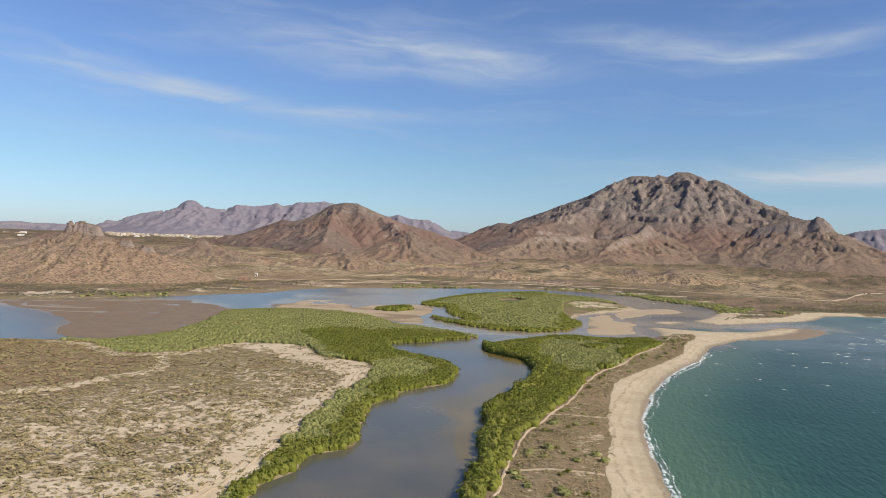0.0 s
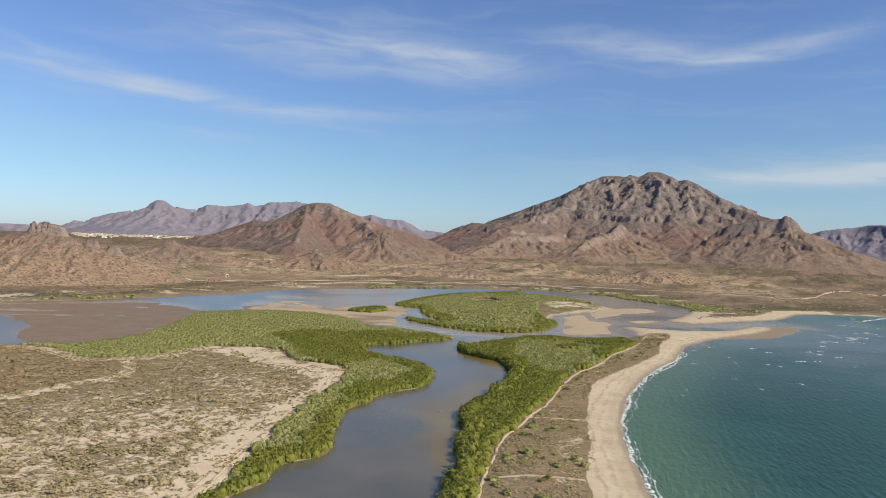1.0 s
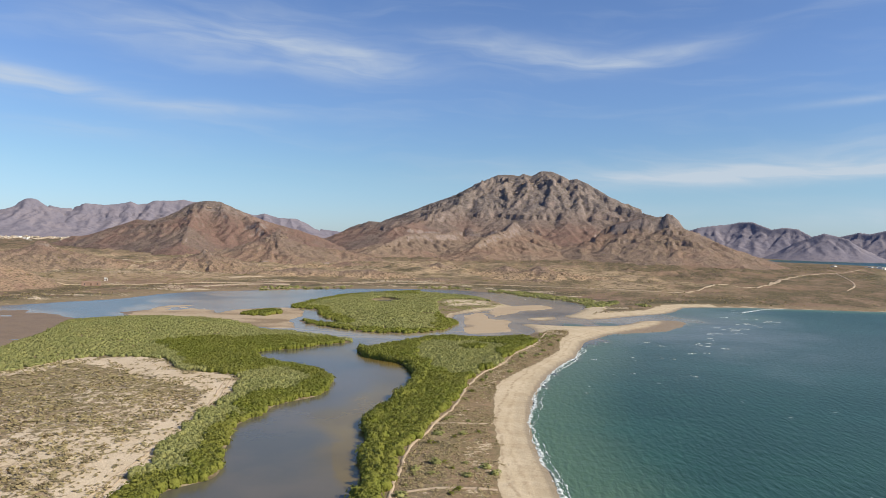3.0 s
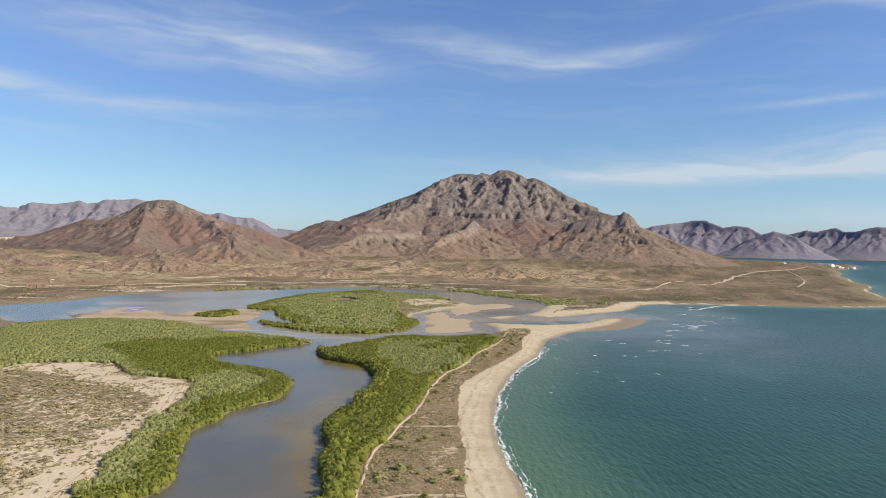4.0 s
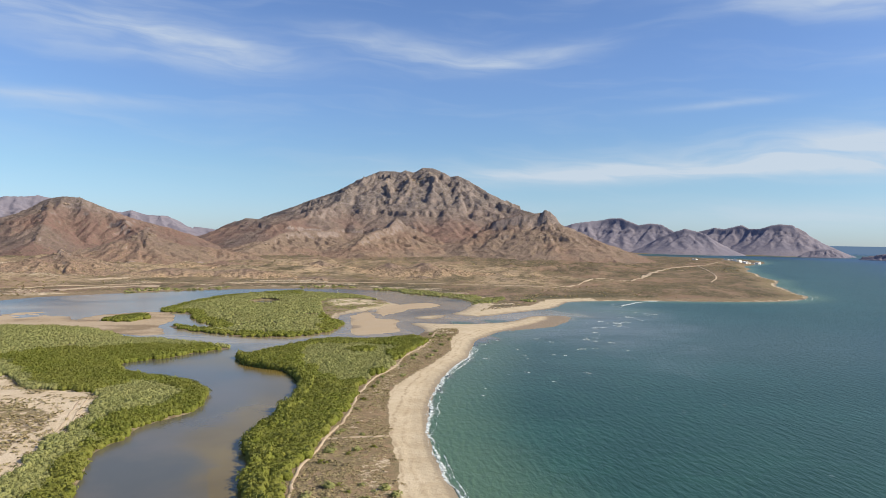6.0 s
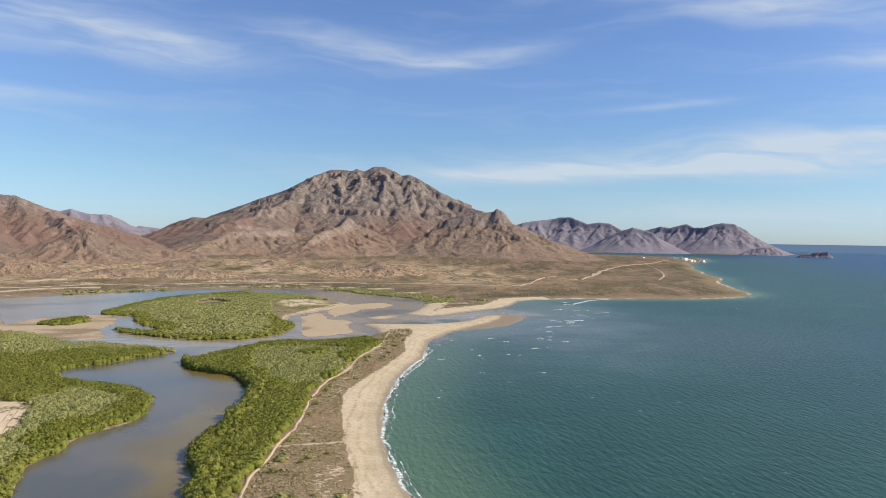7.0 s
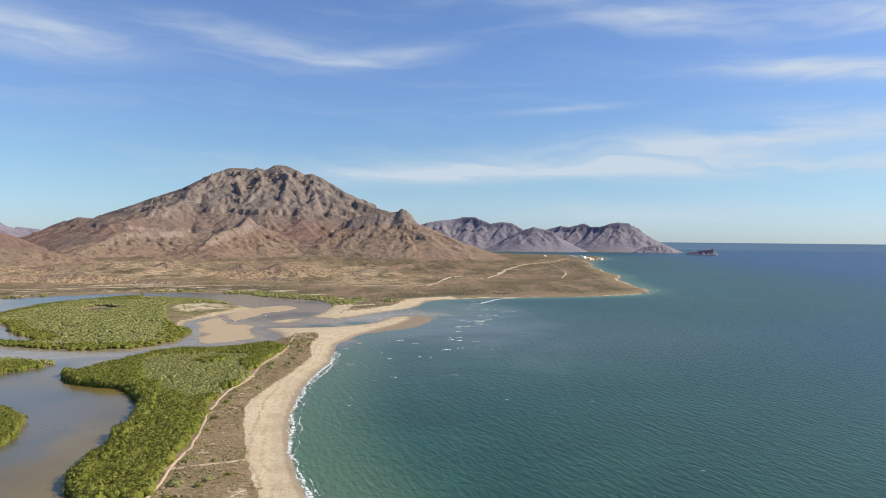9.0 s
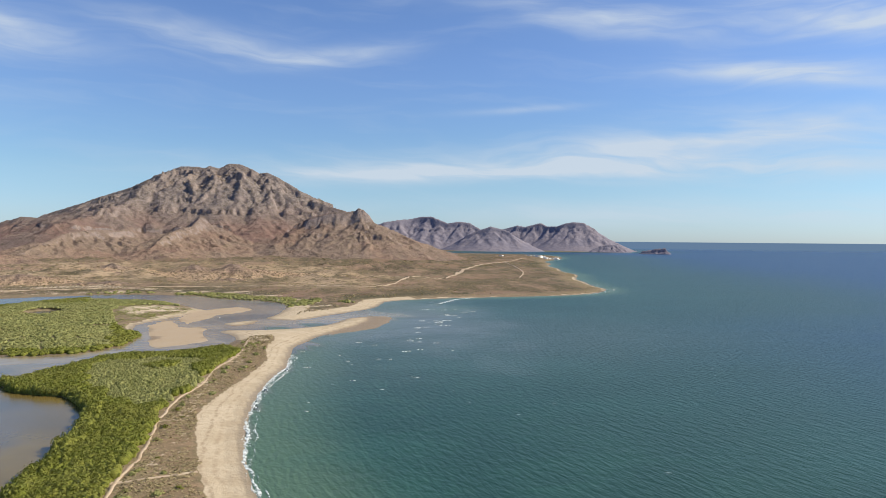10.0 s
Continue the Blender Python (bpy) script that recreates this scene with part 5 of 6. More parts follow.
def scrub():
    patch = rounded(SAND_PATCH)
    plain = lambda x, y: ((depth_in(x, y, WEST_MANGROVE) < -1) & on_land(x, y, 3)) * (np.where(depth_in(x, y, patch) < -1 - 2 * fbm(x / 8, y / 8, 2, 92), 1.0, 0.12 + 0.8 * smooth(-0.15, 0.3, fbm(x / 6, y / 6, 3, 84))))
    thick = lambda x, y: np.clip(0.66 + 0.5 * fbm(x / 3.5, y / 3.5, 3, 93) + 0.25 * smooth(200, 260, y), 0.12, 0.95)
    x, y, rng = scatter((-230, 118, -24, 312), 1.2, 131, lambda x, y: plain(x, y) * thick(x, y) * 0.85)
    stand("desert_scrub", "dry olive-brown desert scrub scattered over pale soil", "scrub", x, y, rng, (0.35, 1.1), (0.3, 0.8), 7, 0.36, LEAF_SCRUB, 132, inner=False)
    spit = lambda x, y: (dune(x, y) < -0.8 + 1.5 * fbm(x / 5, y / 5, 2, 91)) & (depth_in(x, y, EAST_MANGROVE) < -2.5) & on_land(x, y, 6) & (x > 2)
    x, y, rng = scatter((0, 120, 140, 392), 1.0, 133, lambda x, y: spit(x, y) * np.clip(0.72 + 0.5 * fbm(x / 9, y / 9, 3, 89), 0.05, 0.95))
    stand("dune_scrub", "low brown dune plants between the trail and the beach", "scrub", x, y, rng, (0.35, 0.85), (0.18, 0.42), 13, 0.27, LEAF_BROWN, 134, inner=False)
    x, y, rng = scatter((0, 120, 140, 392), 1.5, 233, lambda x, y: spit(x, y) * np.clip(0.45 + 0.8 * fbm(x / 14, y / 14, 3, 86), 0.0, 0.9))
    stand("dune_scrub", "grey-olive low plants scattered over the dune", "scrub", x, y, rng, (0.4, 0.95), (0.3, 0.7), 14, 0.26, LEAF_SCRUB, 234, inner=False)
    x, y, rng = scatter((-5, 120, 130, 385), 5.0, 135, lambda x, y: spit(x, y) * 0.22)
    stand("dune_bushes", "grey-green bushes on the dune", "bush", x, y, rng, (0.8, 1.7), (0.8, 1.6), 40, 0.2, LEAF_GREY, 136)
    slope = lambda x, y: (NORTH_RAW(x, y) > 14) * np.clip(0.40 + 0.9 * fbm(x / 30, y / 24, 3, 88), 0.06, 0.95)
    x, y, rng = scatter((-480, 430, 420, 1000), 3.9, 137, lambda x, y: slope(x, y) * 0.6)
    stand("desert_scrub", "dark thorny scrub dotted over the foothills", "scrub", x, y, rng, (0.4, 1.4), (0.4, 1.1), 6, 0.5, LEAF_SCRUB, 138, inner=False)
    x, y, rng = scatter((-480, 1000, 1200, 1500), 9.0, 139, lambda x, y: slope(x, y) * 0.7)
    stand("desert_scrub", "dark scrub scattered over the upper plain", "scrub", x, y, rng, (0.8, 2.0), (0.7, 1.6), 6, 0.5, LEAF_SCRUB, 140, inner=False)
    cape = lambda x, y: (NORTH_RAW(x, y) > 5) * np.clip(0.4 + 0.9 * fbm(x / 40, y / 30, 3, 87), 0.04, 0.95)
    x, y, rng = scatter((420, 510, 1100, 1000), 4.4, 141, lambda x, y: cape(x, y) * 0.7)
    stand("desert_scrub", "dark scrub scattered over the flat cape", "scrub", x, y, rng, (0.35, 0.9), (0.25, 0.6), 5, 0.5, LEAF_SCRUB, 142, inner=False)


mangroves()
scrub()


# ---- tracks, foam ----
def resampled(pts, step):
    p = rounded(pts, 2, False)
    d = np.concatenate([[0], np.cumsum(np.hypot(*np.diff(p, axis=0).T))])
    t = np.arange(0, d[-1], step)
    return np.column_stack([np.interp(t, d, p[:, 0]), np.interp(t, d, p[:, 1])])


def ribbon(name, label, category, pts, width, step, lift, material, seed, ragged=0.3, kind="structure", height=None):
    """A strip that lies on the land along a line, with an uneven edge and a slightly raised middle."""
    p = resampled(pts, step)
    u = np.gradient(p, axis=0)
    u /= np.linalg.norm(u, axis=1)[:, None]
    side = np.column_stack([-u[:, 1], u[:, 0]])
    k = np.arange(len(p)) * step
    p = p + side * (0.5 * width * fbm(k / (width * 9), k * 0 + seed, 2, seed))[:, None]
    a = width * 0.5 * (1 + ragged * fbm(k / (width * 2), k * 0 + 3.1, 3, seed + 1))
    b = width * 0.5 * (1 + ragged * fbm(k / (width * 2), k * 0 + 7.7, 3, seed + 2))
    rows = np.stack([p + side * a[:, None], p + side * (a * 0.5)[:, None], p - side * (b * 0.5)[:, None], p - side * b[:, None]], 1)
    x, y = rows[..., 0], rows[..., 1]
    z = (height or top_z)(x, y) + lift * np.array([0.2, 1.0, 1.0, 0.2])
    me = mesh_of(name, np.stack([x, y, z], -1).reshape(-1, 3), grid_faces(*x.shape)[:, ::-1])
    return thing(name, me, material, label, category, kind=kind)


def blobs(name, label, category, x, y, length, breadth, turn, z, material, seed, corners=9):
    """Flat uneven patches with a raised middle, in one mesh."""
    rng = np.random.default_rng(seed)
    a = np.arange(corners) / corners * 2 * math.pi
    r = rng.uniform(0.45, 1.15, (len(x), corners))
    px, py = r * np.cos(a) * length[:, None], r * np.sin(a) * breadth[:, None]
    py += 0.12 * px * np.sin(px * 0.6)
    c, s = np.cos(turn)[:, None], np.sin(turn)[:, None]
    vx, vy = px * c - py * s + x[:, None], px * s + py * c + y[:, None]
    edge = np.stack([vx, vy, np.full_like(vx, z)], -1)
    top = np.stack([x, y, np.full_like(x, z + 0.12)], -1)[:, None]
    v = np.concatenate([edge, top], 1)
    i = np.arange(corners)
    tri = np.column_stack([i, (i + 1) % corners, np.full(corners, corners)])
    f = (np.arange(len(x))[:, None, None] * (corners + 1) + tri[None]).reshape(-1, 3)
    return thing(name, mesh_of(name, v.reshape(-1, 3), f), material, label, category, kind="stuff")


def tracks():
    ribbon("trail", "pale winding dirt trail through the dune scrub", "trail", TRAIL, 0.85, 1.0, 0.22, TRACK, 3)
    ribbon("trail", "narrow sandy path crossing the dune", "trail", [(30, 200), (38, 198), (48, 198)], 1.1, 1.0, 0.2, TRACK, 5)
    ribbon("trail", "narrow sandy path crossing the dune", "trail", [(15, 149), (24, 150), (36, 148)], 1.1, 1.0, 0.2, TRACK, 6)
    ribbon("dirt_road", "pale dirt road along the foot of the hills", "road", [(-215, 668), (-175, 690), (-120, 722), (-85, 742), (-1, 769), (72, 763), (134, 768), (200, 752), (300, 700)], 2.2, 5.0, 0.5, TRACK, 7, 0.8)
    ribbon("dirt_road", "pale dirt road running out to the cape", "road", [(300, 700), (340, 672), (370, 662), (415, 699), (450, 738), (467, 728), (503, 738), (560, 800), (602, 852), (694, 955), (801, 1062), (920, 1168), (1008, 1229), (1150, 1330)], 2.4, 6.0, 0.6, TRACK, 8, 0.8)
    ribbon("dirt_road", "pale dirt track over the cape", "road", [(1008, 1229), (860, 1022), (718, 841), (602, 720)], 2.0, 6.0, 0.6, TRACK, 9, 0.8)
    ribbon("dirt_road", "wide bare cutting of a dirt road", "road", [(540, 776), (602, 848), (694, 950), (760, 1018)], 3.4, 6.0, 0.5, TRACK, 10, 0.6)
    for shift in (0.0, 1.7):
        ribbon("tyre_track", "worn wheel track in the pale sand", "track", [(-46 + shift, 125), (-42 + shift, 142), (-40 + shift, 160), (-36 + shift, 180), (-31 + shift, 205), (-29 + shift, 235), (-28.5 + shift, 262)], 0.5, 1.0, 0.12, TRACK, 15)
    ribbon("quarry_scar", "bare pink quarry ground below the hill", "bare ground", [(-100, 690), (-75, 720), (-50, 735), (-20, 732)], 11.0, 6.0, 0.5, TRACK, 12, 0.5)
    ribbon("quarry_scar", "bare pale cut in the hillside", "bare ground", [(-88, 800), (-70, 812), (-56, 830)], 11.0, 4.0, 0.6, TRACK, 13, 0.5)


def surf():
    rng = np.random.default_rng(7)
    # the last wave on the sand, in broken runs along the water's edge
    p = resampled(SEA_SHORE[15:30], 0.5)
    u = np.gradient(p, axis=0)
    turn = np.arctan2(u[:, 1], u[:, 0])
    side = np.column_stack([-np.sin(turn), np.cos(turn)])
    k = np.arange(len(p)) * 0.5
    rows, drop = [], []
    for line, (out, wide, start) in enumerate(((0.5, 1.15, 0.10), (2.0, 0.6, 0.42))):
        mid = out + 0.9 * fbm(k / 11, k * 0 + 2.2 + line, 3, 51 + line)
        half = wide * np.clip(value(k / 9, k * 0 + 0.5, 52 + line) - start + 0.35 * fbm(k / 1.6, k * 0 + 4.4, 3, 55 + line), 0, 1)
        q = np.stack([p + side * (mid + s * half)[:, None] for s in (-1, -0.3, 0.4, 1)], 1)
        rows.append(np.concatenate([q, np.broadcast_to(np.array([0.03, 0.11, 0.10, 0.03])[None, :, None], (len(p), 4, 1))], -1))
        f = grid_faces(len(p), 4) + line * len(p) * 4
        drop.append(f[np.repeat((half[1:] + half[:-1]) > 0.06, 3)])
    thing("surf_line", mesh_of("surf_line", np.concatenate(rows).reshape(-1, 3), np.concatenate(drop)), FOAM_LACE, "thin broken line of white foam along the beach", "foam", kind="stuff")
    for count, out, spread, long, wide, label in ((420, -0.1, 0.3, (0.2, 0.7), (0.06, 0.16), "broken white foam of the last wave on the sand"), (300, 1.2, 0.8, (0.2, 0.6), (0.05, 0.12), "thin lace of foam behind the wave")):
        k = rng.integers(0, len(p), count * 3)
        run = value(p[k, 0] / 9, p[k, 1] / 9, 5 + count)
        k = k[rng.uniform(size=len(k)) < smooth(0.30, 0.62, run) + 0.12][:count]
        off = out + spread * fbm(p[k, 0] / 6, p[k, 1] / 6, 2, 12) * 1.5 + rng.normal(size=len(k)) * spread * 0.4
        x, y = p[k, 0] - np.sin(turn[k]) * off, p[k, 1] + np.cos(turn[k]) * off
        blobs("surf_line", label, "foam", x, y, rng.uniform(*long, len(k)), rng.uniform(*wide, len(k)), turn[k] + rng.normal(size=len(k)) * 0.15, 0.05, FOAM, 31 + count)
    # breakers on the bar: bent strips of foam, thick in the middle
    spots = [(134, 337), (146, 348), (143, 319), (139, 304), (156, 299), (181, 314), (199, 327), (248, 395), (195, 345), (212, 363), (194, 334), (172, 313), (122, 268), (295, 456), (279, 430), (258, 402), (244, 380), (244, 400), (229, 381), (192, 340),
             (174, 313), (170, 337), (168, 348), (119, 300), (152, 302), (200, 344), (304, 442), (280, 422), (144, 261), (90, 236), (318, 497), (328, 505)]
    strips, faces = [], []
    for cx, cy in spots:
        for k in range(3 if cy > 370 else 1):
            long, wide = rng.uniform(0.7, 2.2) * (1.3 if cy > 370 else 1.0), rng.uniform(0.12, 0.34) * (1.6 if cy > 370 else 1.0)
            u = np.linspace(-1, 1, 11)
            mx, my = cx + (rng.normal() * 7 if k else 0.0), cy + (rng.normal() * 7 if k else 0.0)
            a = -0.55 + 0.3 * rng.normal()
            bend = 0.25 * long * rng.uniform(-1, 0.4)
            half = wide * (1 - u * u) ** 0.6 * np.clip(1 + 0.8 * fbm(u * 3 + 7 * cx, u * 0 + k, 3, 57), 0.15, 2)
            px, py = u * long, bend * (u * u - 0.4) + 0.12 * long * fbm(u * 2, u * 0 + cx + k, 2, 58)
            rows = np.stack([np.stack([mx + px * math.cos(a) - (py + e * half) * math.sin(a), my + px * math.sin(a) + (py + e * half) * math.cos(a), np.full(11, 0.04 + 0.22 * (1 - abs(e)))], -1) for e in (-1, -0.2, 1)], 1)
            if float(LAND_RAW(np.array([mx]), np.array([my]))[0]) < -3:
                faces.append(grid_faces(11, 3) + 33 * len(strips))
                strips.append(rows.reshape(-1, 3))
    thing("breakers", mesh_of("breakers", np.concatenate(strips), np.concatenate(faces)), FOAM_LACE, "white breakers over the bar at the inlet mouth", "foam", kind="stuff")
    ribbon("breakers", "long curved white breaker near the far beach", "foam", [(318, 496), (326, 503), (340, 514), (351, 521), (365, 528), (378, 529)], 2.6, 1.5, 0.25, FOAM_LACE, 59, 0.9, "stuff", lambda x, y: 0.04 + 0 * x)
    x, y = rng.uniform(70, 900, 420), rng.uniform(60, 900, 420)
    ok = (LAND_RAW(x, y) < -14) & (x > 90)
    x, y = x[ok], y[ok]
    m = len(x)
    blobs("whitecaps", "small white crests scattered over the sea", "foam", x, y, rng.uniform(0.25, 1.0, m), rng.uniform(0.08, 0.22, m), rng.normal(-0.5, 0.3, m), 0.05, FOAM, 35, 9)
    p = np.vstack([resampled(CAPE_SHORE[3:10], 5.0)])
    k = rng.integers(0, len(p), 70)
    blobs("cape_surf", "white surf around the rocks of the cape", "foam", p[k, 0] + rng.uniform(0, 12, 70), p[k, 1] - rng.uniform(-2, 5, 70), rng.uniform(0.8, 4.0, 70), rng.uniform(0.3, 0.9, 70), rng.uniform(0.4, 1.0, 70), 0.06, FOAM_LACE, 37)


tracks()
surf()


# ---- outcrops on the mountains ----
def outcrop_mesh(seed, material):
    """A broken block of bedrock about 1 m high."""
    bm = bmesh.new()
    bmesh.ops.create_icosphere(bm, subdivisions=2, radius=1.0, matrix=Matrix.Diagonal((1.0, 0.6, 0.7, 1)))
    for v in bm.verts:
        p = v.co.copy()
        # upright joints and broken tops
        v.co.z += 0.35 * noise.noise(Vector((p.x * 2.6 + seed * 7, p.y * 2.6, 0)))
        v.co += Vector(noise.noise_vector(p * 1.7 + Vector((seed * 5, 0, 0)))) * 0.30 + Vector(noise.noise_vector(p * 4.5 + Vector((0, seed * 5, 0)))) * 0.10
    me = bpy.data.meshes.new("rock_outcrop")
    bm.to_mesh(me)
    bm.free()
    me.attributes.new("tan", "FLOAT", "POINT").data.foreach_set("value", [0.6] * len(me.vertices))
    me.materials.append(material)
    return me


def outcrops():
    rng = np.random.default_rng(909)
    kinds = [outcrop_mesh(k, ROCK) for k in range(5)] + [outcrop_mesh(k, HAZED_ROCK) for k in range(5)]
    tops = {}
    for ob in scene.objects:
        if ob.get("category") in ("mountain", "hill") and ob.parent is None:
            tops[ob.name] = ob
    # thing, line of the outcrops, how many, half spread, height from and to
    for name, line, count, spread, lo, hi in (
        ("butte", [(-356, 660), (-341, 664), (-322, 668)], 10, 3.0, 1.5, 3.0), ("butte", [(-312, 664), (-285, 662), (-268, 664)], 8, 3.5, 1.5, 3.2), ("butte.001", [(-338, 938), (-318, 942), (-306, 950)], 8, 4.0, 2.0, 4.5),
        ("rocky_spur", [(780, 1545), (826, 1535), (870, 1510)], 6, 12.0, 2.5, 4.5), ("cliff_spur", [(150, 1520), (195, 1600), (260, 1685)], 10, 6.0, 3.0, 6.0),
        ("cliff_spur.001", [(367, 1530), (411, 1600), (455, 1660)], 8, 6.0, 3.0, 6.0), ("mountain", [(520, 2270), (620, 2260), (740, 2210), (820, 2160)], 16, 25.0, 5.0, 11.0),
        ("mountain", [(420, 2180), (560, 2220), (700, 2210), (810, 2140)], 20, 35.0, 5.0, 12.0), ("peak", [(-300, 1725), (-265, 1735), (-225, 1742)], 10, 10.0, 5.0, 11.0), ("rocky_hill", [(-78, 1240), (-60, 1243), (-46, 1242)], 8, 6.0, 4.0, 8.0),
        ("far_range", [(-1600, 4240), (-1300, 4330), (-1000, 4420)], 10, 40.0, 9.0, 16.0), ("headland_range", [(2180, 3180), (2400, 3020), (2640, 2830), (2700, 2570)], 12, 40.0, 4.0, 9.0),
        ("rocky_hill.001", [(-142, 936), (-134, 938), (-126, 938)], 6, 3.0, 2.5, 5.0)):
        p = resampled(line, 1.0)
        for _ in range(count):
            x, y = p[int(rng.integers(0, len(p)))] + rng.normal(size=2) * spread * 0.5
            size = rng.uniform(lo, hi)
            z = float(top_z(np.array([x]), np.array([y]))[0]) - 0.35 * size
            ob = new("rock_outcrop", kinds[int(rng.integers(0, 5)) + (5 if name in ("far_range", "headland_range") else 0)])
            ob.parent = tops[name]
            ob.matrix_basis = pose(x, y, z, 0, 0, rng.uniform(-35, 35)) @ Matrix.Diagonal((size * rng.uniform(0.7, 1.3), size * 0.9, size * rng.uniform(0.6, 1.0), 1))


outcrops()


# ---- single shrubs ----
def shrub(rng, name, label, category, material, leaves, leaf, seed):
    """One shrub of about 1 m: stems and foliage."""
    base = tagged(new(name), label, category)
    bm = bmesh.new()
    for k in range(7):
        a, tilt = k * 0.9 + rng.uniform(-0.3, 0.3), rng.uniform(0.25, 0.75)
        top = Vector((math.cos(a) * tilt, math.sin(a) * tilt, rng.uniform(0.5, 0.8)))
        m = Matrix.Translation(top / 2) @ top.to_track_quat("Z", "Y").to_matrix().to_4x4()
        bmesh.ops.create_cone(bm, segments=5, radius1=0.035, radius2=0.012, depth=top.length, matrix=m)
    me = bpy.data.meshes.new("woody_base")
    bm.to_mesh(me)
    bm.free()
    thing("woody_base", me, BARK, parent=base)
    v = crown_template(rng, leaves, leaf).reshape(-1, 3)
    thing("foliage", mesh_of("foliage", v, np.arange(len(v)).reshape(-1, 4), shade=False), material, parent=base)
    return base


def shrubs():
    flats = "shrubs on the sandy flats"
    rng = np.random.default_rng(404)
    patch = rounded(SAND_PATCH)
    kinds = [shrub(rng, "desert_shrub", "rounded olive-brown desert shrub on pale sandy soil", "shrub", LEAF_SCRUB, 110, 0.13, k) for k in range(3)]
    kinds += [shrub(rng, "desert_shrub", "dusty brown desert shrub on pale sandy soil", "shrub", LEAF_BROWN, 110, 0.12, k) for k in range(2)]
    spit_kinds = [shrub(rng, "dune_shrub", "dark green shrub among brown dune plants", "shrub", LEAF_BRIGHT, 110, 0.13, 9), shrub(rng, "dune_shrub", "grey-green shrub among brown dune plants", "shrub", LEAF_GREY, 110, 0.13, 10)]
    for one in kinds + spit_kinds:
        tagged(one, group=flats)
    x, y = rng.uniform(-118, -42, 650), rng.uniform(118, 185, 650)
    ok = (depth_in(x, y, patch) < -2) & (depth_in(x, y, WEST_MANGROVE) < -3) & (shore(x, y) > 4) & (fbm(x / 16, y / 16, 3, 93) > -0.25)
    spots = [(kinds, px, py, rng.uniform(0.8, 2.1)) for px, py in zip(x[ok][:190], y[ok][:190])]
    x, y = rng.uniform(14, 120, 900), rng.uniform(130, 375, 900)
    ok = (dune(x, y) < -4) & (depth_in(x, y, EAST_MANGROVE) < -4) & (shore(x, y) > 8)
    spots += [(spit_kinds, px, py, rng.uniform(0.7, 1.5)) for px, py in zip(x[ok][:36], y[ok][:36])]
    first = {}
    for group, px, py, size in spots:
        one = group[int(rng.integers(0, len(group)))]
        z = float(top_z(np.array([px]), np.array([py]))[0]) - 0.05
        m = pose(px, py, z, 0, 0, rng.uniform(0, 360)) @ Matrix.Diagonal((size, size * rng.uniform(0.8, 1.2), size * rng.uniform(0.55, 0.8), 1))
        if one.name in first:
            copy_thing(one, m)
        else:
            first[one.name] = (one, m)
    for one, m in first.values():
        one.matrix_basis = m


BARK = surface("dry_bark", wall_colour((0.16, 0.11, 0.075), (0.10, 0.072, 0.05)), rough=0.95)
shrubs()


# ---- buildings ----
def box(bm, x0, y0, z0, x1, y1, z1, bevel=0.0):
    made = bmesh.ops.create_cube(bm, size=1.0, matrix=Matrix.Translation(((x0 + x1) / 2, (y0 + y1) / 2, (z0 + z1) / 2)) @ Matrix.Diagonal((x1 - x0, y1 - y0, z1 - z0, 1)))
    if bevel:
        edges = list({e for v in made["verts"] for e in v.link_edges})
        bmesh.ops.bevel(bm, geom=edges, offset=bevel, segments=1, affect="EDGES")


def part(name, bm, material, parent, label=""):
    me = bpy.data.meshes.new(name)
    bm.to_mesh(me)
    bm.free()
    return thing(name, me, material, label, parent=parent)


def boxes(*sizes, bevel=0.0):
    bm = bmesh.new()
    for b in sizes:
        box(bm, *b, bevel)
    return bm


def house(name, label, category, w, d, h, storeys, wall, roof, group=""):
    """A flat-roofed house with parapet, door and windows; its front looks to -y."""
    base = tagged(new(name), label, category, group)
    walls = part("wall", boxes((-w / 2, -d / 2, -2.5, w / 2, d / 2, h), bevel=0.06), wall, base)
    part("roof", boxes((-w / 2 + 0.3, -d / 2 + 0.3, h + 0.004, w / 2 - 0.3, d / 2 - 0.3, h + 0.12)), roof, base)
    part("parapet", boxes((-w / 2 - 0.05, -d / 2 - 0.05, h - 0.1, w / 2 + 0.05, -d / 2 + 0.25, h + 0.7), (-w / 2 - 0.05, d / 2 - 0.25, h - 0.1, w / 2 + 0.05, d / 2 + 0.05, h + 0.7),
                          (-w / 2 - 0.05, -d / 2 + 0.25, h - 0.1, -w / 2 + 0.25, d / 2 - 0.25, h + 0.7), (w / 2 - 0.25, -d / 2 + 0.25, h - 0.1, w / 2 + 0.05, d / 2 - 0.25, h + 0.7)), wall, base)
    count = max(2, int(w / 4))
    for k in range(storeys):
        z = 0.9 + k * (h / storeys)
        for i in range(count):
            x = -w / 2 + (i + 0.5) * w / count
            if k == 0 and i == count // 2:
                part("door", boxes((x - 0.5, -d / 2 - 0.05, 0.0, x + 0.5, -d / 2 + 0.05, 2.05)), DOOR, base)
            else:
                part("window", boxes((x - 0.45, -d / 2 - 0.04, z, x + 0.45, -d / 2 + 0.05, z + 1.1)), PANE, base)
    return base


SANDSTONE = surface("sand_coloured_plaster", wall_colour((0.58, 0.48, 0.37), (0.48, 0.39, 0.29)), rough=0.85)
DOOR = surface("brown_painted_wood", wall_colour((0.14, 0.08, 0.05), (0.10, 0.06, 0.04)), rough=0.7)
PANE = surface("dark_window_glass", wall_colour((0.03, 0.035, 0.04), (0.05, 0.055, 0.06)), rough=0.5)


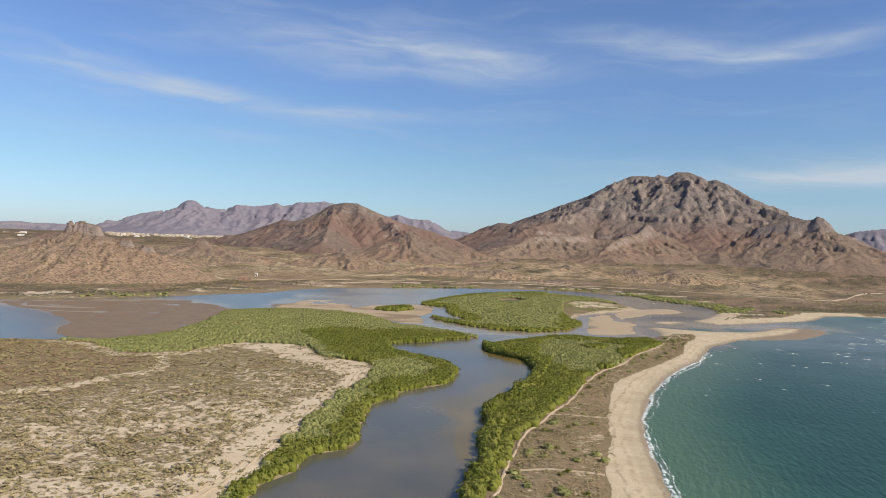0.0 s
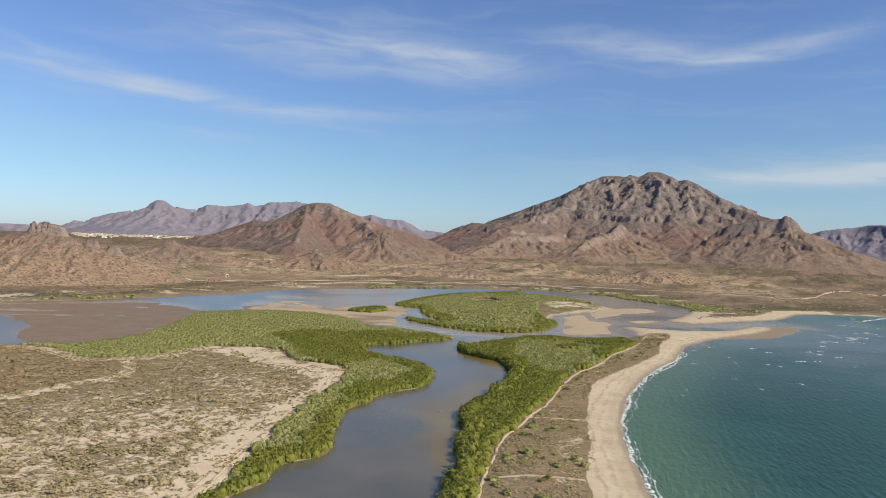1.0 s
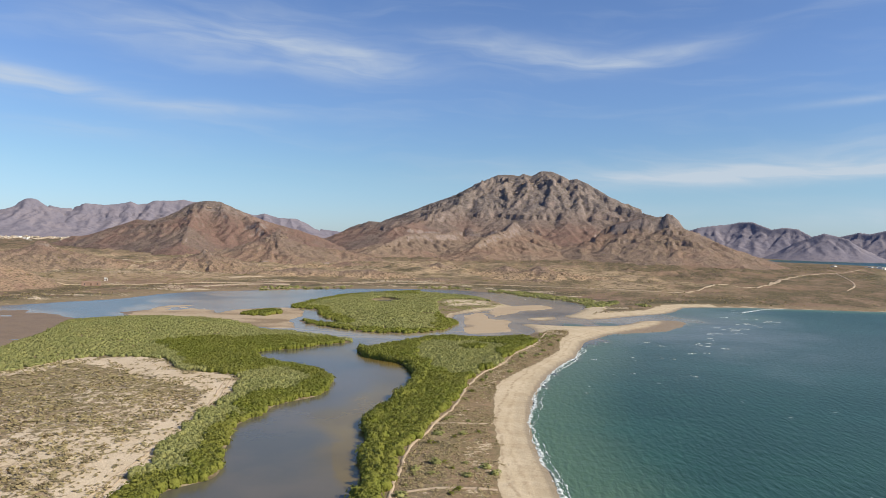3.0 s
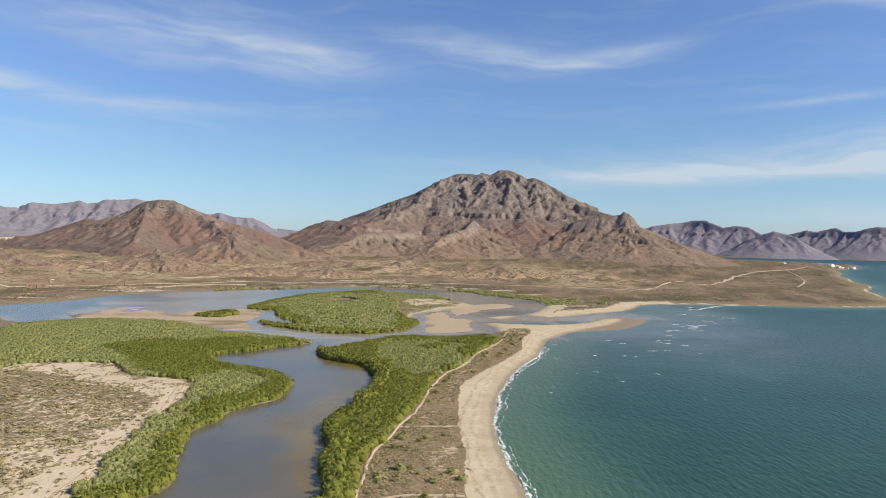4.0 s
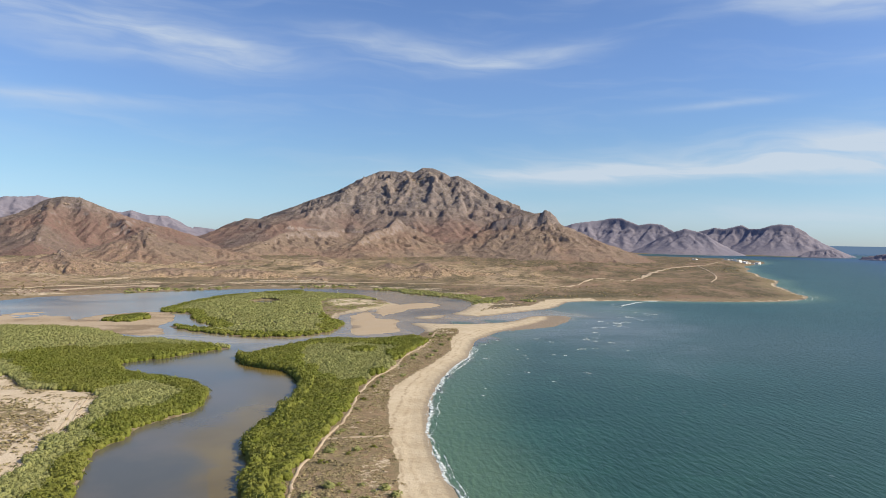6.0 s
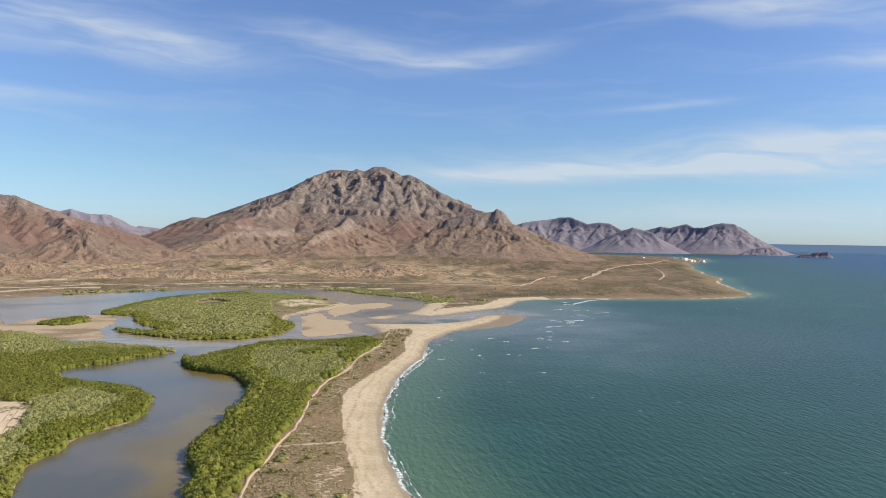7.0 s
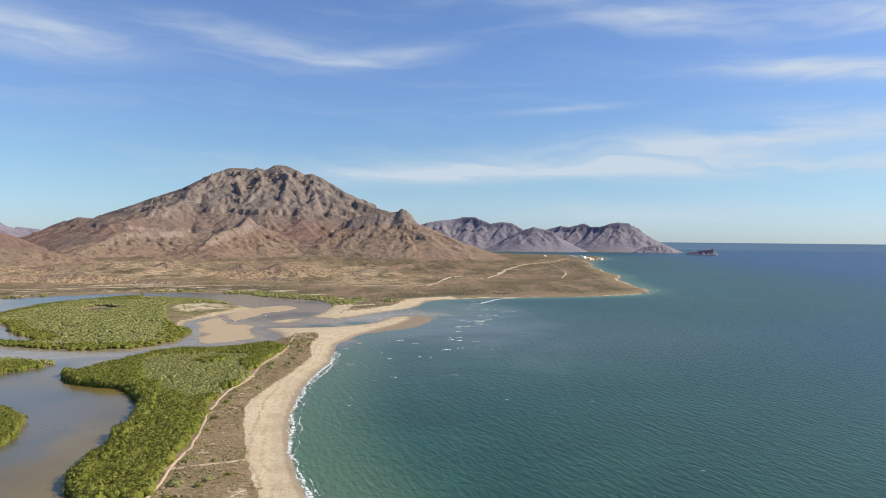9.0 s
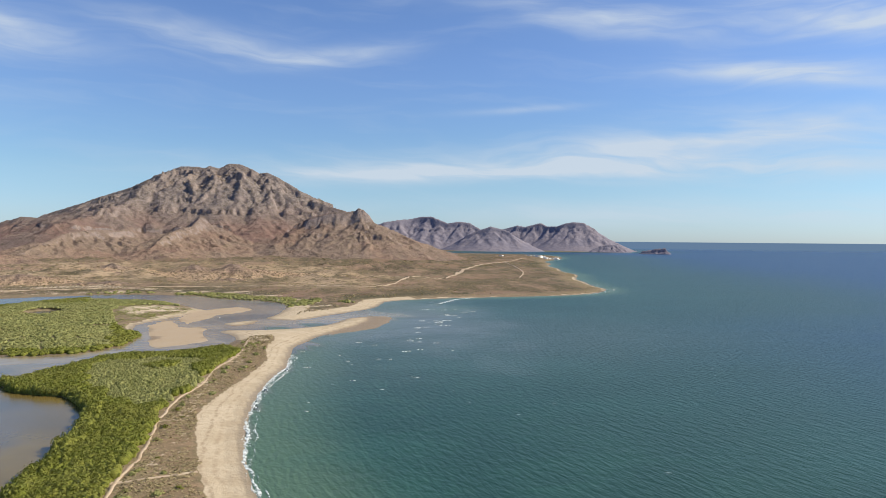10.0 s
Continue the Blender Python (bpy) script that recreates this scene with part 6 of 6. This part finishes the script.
def put_all(kinds, spots):
    first = {}
    for k, x, y, turn, size in spots:
        one = kinds[k]
        z = float(top_z(np.array([x]), np.array([y]))[0])
        m = pose(x, y, z, 0, 0, turn) @ Matrix.Diagonal((size, size, size, 1))
        if k in first:
            copy_thing(one, m)
        else:
            first[k] = (one, m)
    for one, m in first.values():
        one.matrix_basis = m


def buildings():
    rng = np.random.default_rng(55)
    town = "houses of the town on the far plain"
    kinds = [house("town_house", "small white flat-roofed house on the far plain", "house", 14, 11, 3.4, 1, PLASTER, ROOF, town),
             house("town_house", "two-storey white flat-roofed house on the far plain", "house", 17, 12, 6.4, 2, PLASTER, PLASTER, town),
             house("town_house", "long pale low warehouse on the far plain", "building", 40, 16, 5.5, 1, SANDSTONE, ROOF, town),
             house("town_house", "small sand-coloured flat-roofed house on the far plain", "house", 13, 10, 3.2, 1, SANDSTONE, ROOF, town)]
    spots = []
    while len(spots) < 270:
        az, r = radians(rng.uniform(-25.5, -15.4)), rng.uniform(2700, 3900)
        if rng.uniform() < 0.35 + 0.65 * smooth(2700, 3500, r):
            spots.append((int(rng.choice(4, p=[0.25, 0.17, 0.13, 0.45])), r * math.sin(az), r * math.cos(az), rng.uniform(-40, 40), rng.uniform(0.5, 0.85)))
    spots += [(k, x, y, 10.0, 1.0) for k, x, y in ((0, -1463, 2353), (3, -1500, 2420), (1, -1420, 2380), (0, -1164, 1940), (3, -1390, 2300))]
    put_all(kinds, spots)
    # the rest of the town, too small and too many to tell apart
    az, r = np.radians(rng.uniform(-25.6, -15.2, 900)), rng.uniform(2900, 3950, 900)
    x, y = r * np.sin(az), r * np.cos(az)
    ok = fbm(x / 160, y / 260, 3, 77) > -0.2
    x, y = x[ok], y[ok]
    z = top_z(x, y)
    w, d, h = (rng.uniform(a, b, len(x)) for a, b in ((4, 10), (4, 8), (2.4, 4.2)))
    turn = rng.uniform(-0.6, 0.6, len(x))
    sx, sy = np.array([-1, 1, 1, -1, -1, 1, 1, -1]) * 0.5, np.array([-1, -1, 1, 1, -1, -1, 1, 1]) * 0.5
    px, py = w[:, None] * sx, d[:, None] * sy
    vx, vy = x[:, None] + px * np.cos(turn)[:, None] - py * np.sin(turn)[:, None], y[:, None] + px * np.sin(turn)[:, None] + py * np.cos(turn)[:, None]
    vz = z[:, None] + np.where(np.arange(8) < 4, -1.0, h[:, None])
    quads = np.array([[0, 1, 5, 4], [1, 2, 6, 5], [2, 3, 7, 6], [3, 0, 4, 7], [4, 5, 6, 7]])
    far = np.arange(len(x))[:, None, None] * 8 + quads[None]
    thing("far_town", mesh_of("far_town", np.stack([vx, vy, vz], -1).reshape(-1, 3), far.reshape(-1, 4), shade=False), SANDSTONE, "crowded low sand-coloured houses of the far town", "town", kind="stuff")
    cape = "white buildings on the cape"
    kinds = [house("cape_building", "white two-storey resort block on the cape", "building", 22, 12, 6.2, 2, PLASTER, PLASTER, cape), house("cape_building", "white single-storey villa on the cape", "building", 13, 10, 3.6, 1, PLASTER, ROOF, cape)]
    spots = [(int(rng.integers(0, 2)), 1269 + 75 * u + 14 * v, 1425 - 42 * u + 55 * v, rng.uniform(15, 50), rng.uniform(0.55, 0.8)) for u, v in
             ((0.0, 0.2), (0.12, 0.6), (0.2, 0.1), (0.3, 0.8), (0.36, 0.3), (0.45, 0.0), (0.5, 0.6), (0.58, 0.95), (0.64, 0.3), (0.7, 0.7), (0.78, 0.05), (0.84, 0.5), (0.92, 0.25), (1.0, 0.6), (0.25, 0.45), (0.72, 1.0), (0.1, 0.9), (0.55, 0.2))]
    spots += [(1, 1257, 1534, 20, 0.9), (0, 1236, 1510, 35, 0.7)]
    put_all(kinds, spots)
    shore_house = house("shore_house", "terracotta single-storey house near the lagoon shore", "house", 15, 7, 2.7, 1, ADOBE, ROOF)
    shore_house.matrix_basis = pose(-189, 672, float(top_z(np.array([-189.0]), np.array([672.0]))[0]), 0, 0, 12)
    hut = house("store_hut", "small white block hut beside the dirt road", "hut", 2.6, 2.4, 2.1, 1, PLASTER, ROOF)
    hut.matrix_basis = pose(-196, 742, float(top_z(np.array([-196.0]), np.array([742.0]))[0]), 0, 0, 8)


buildings()
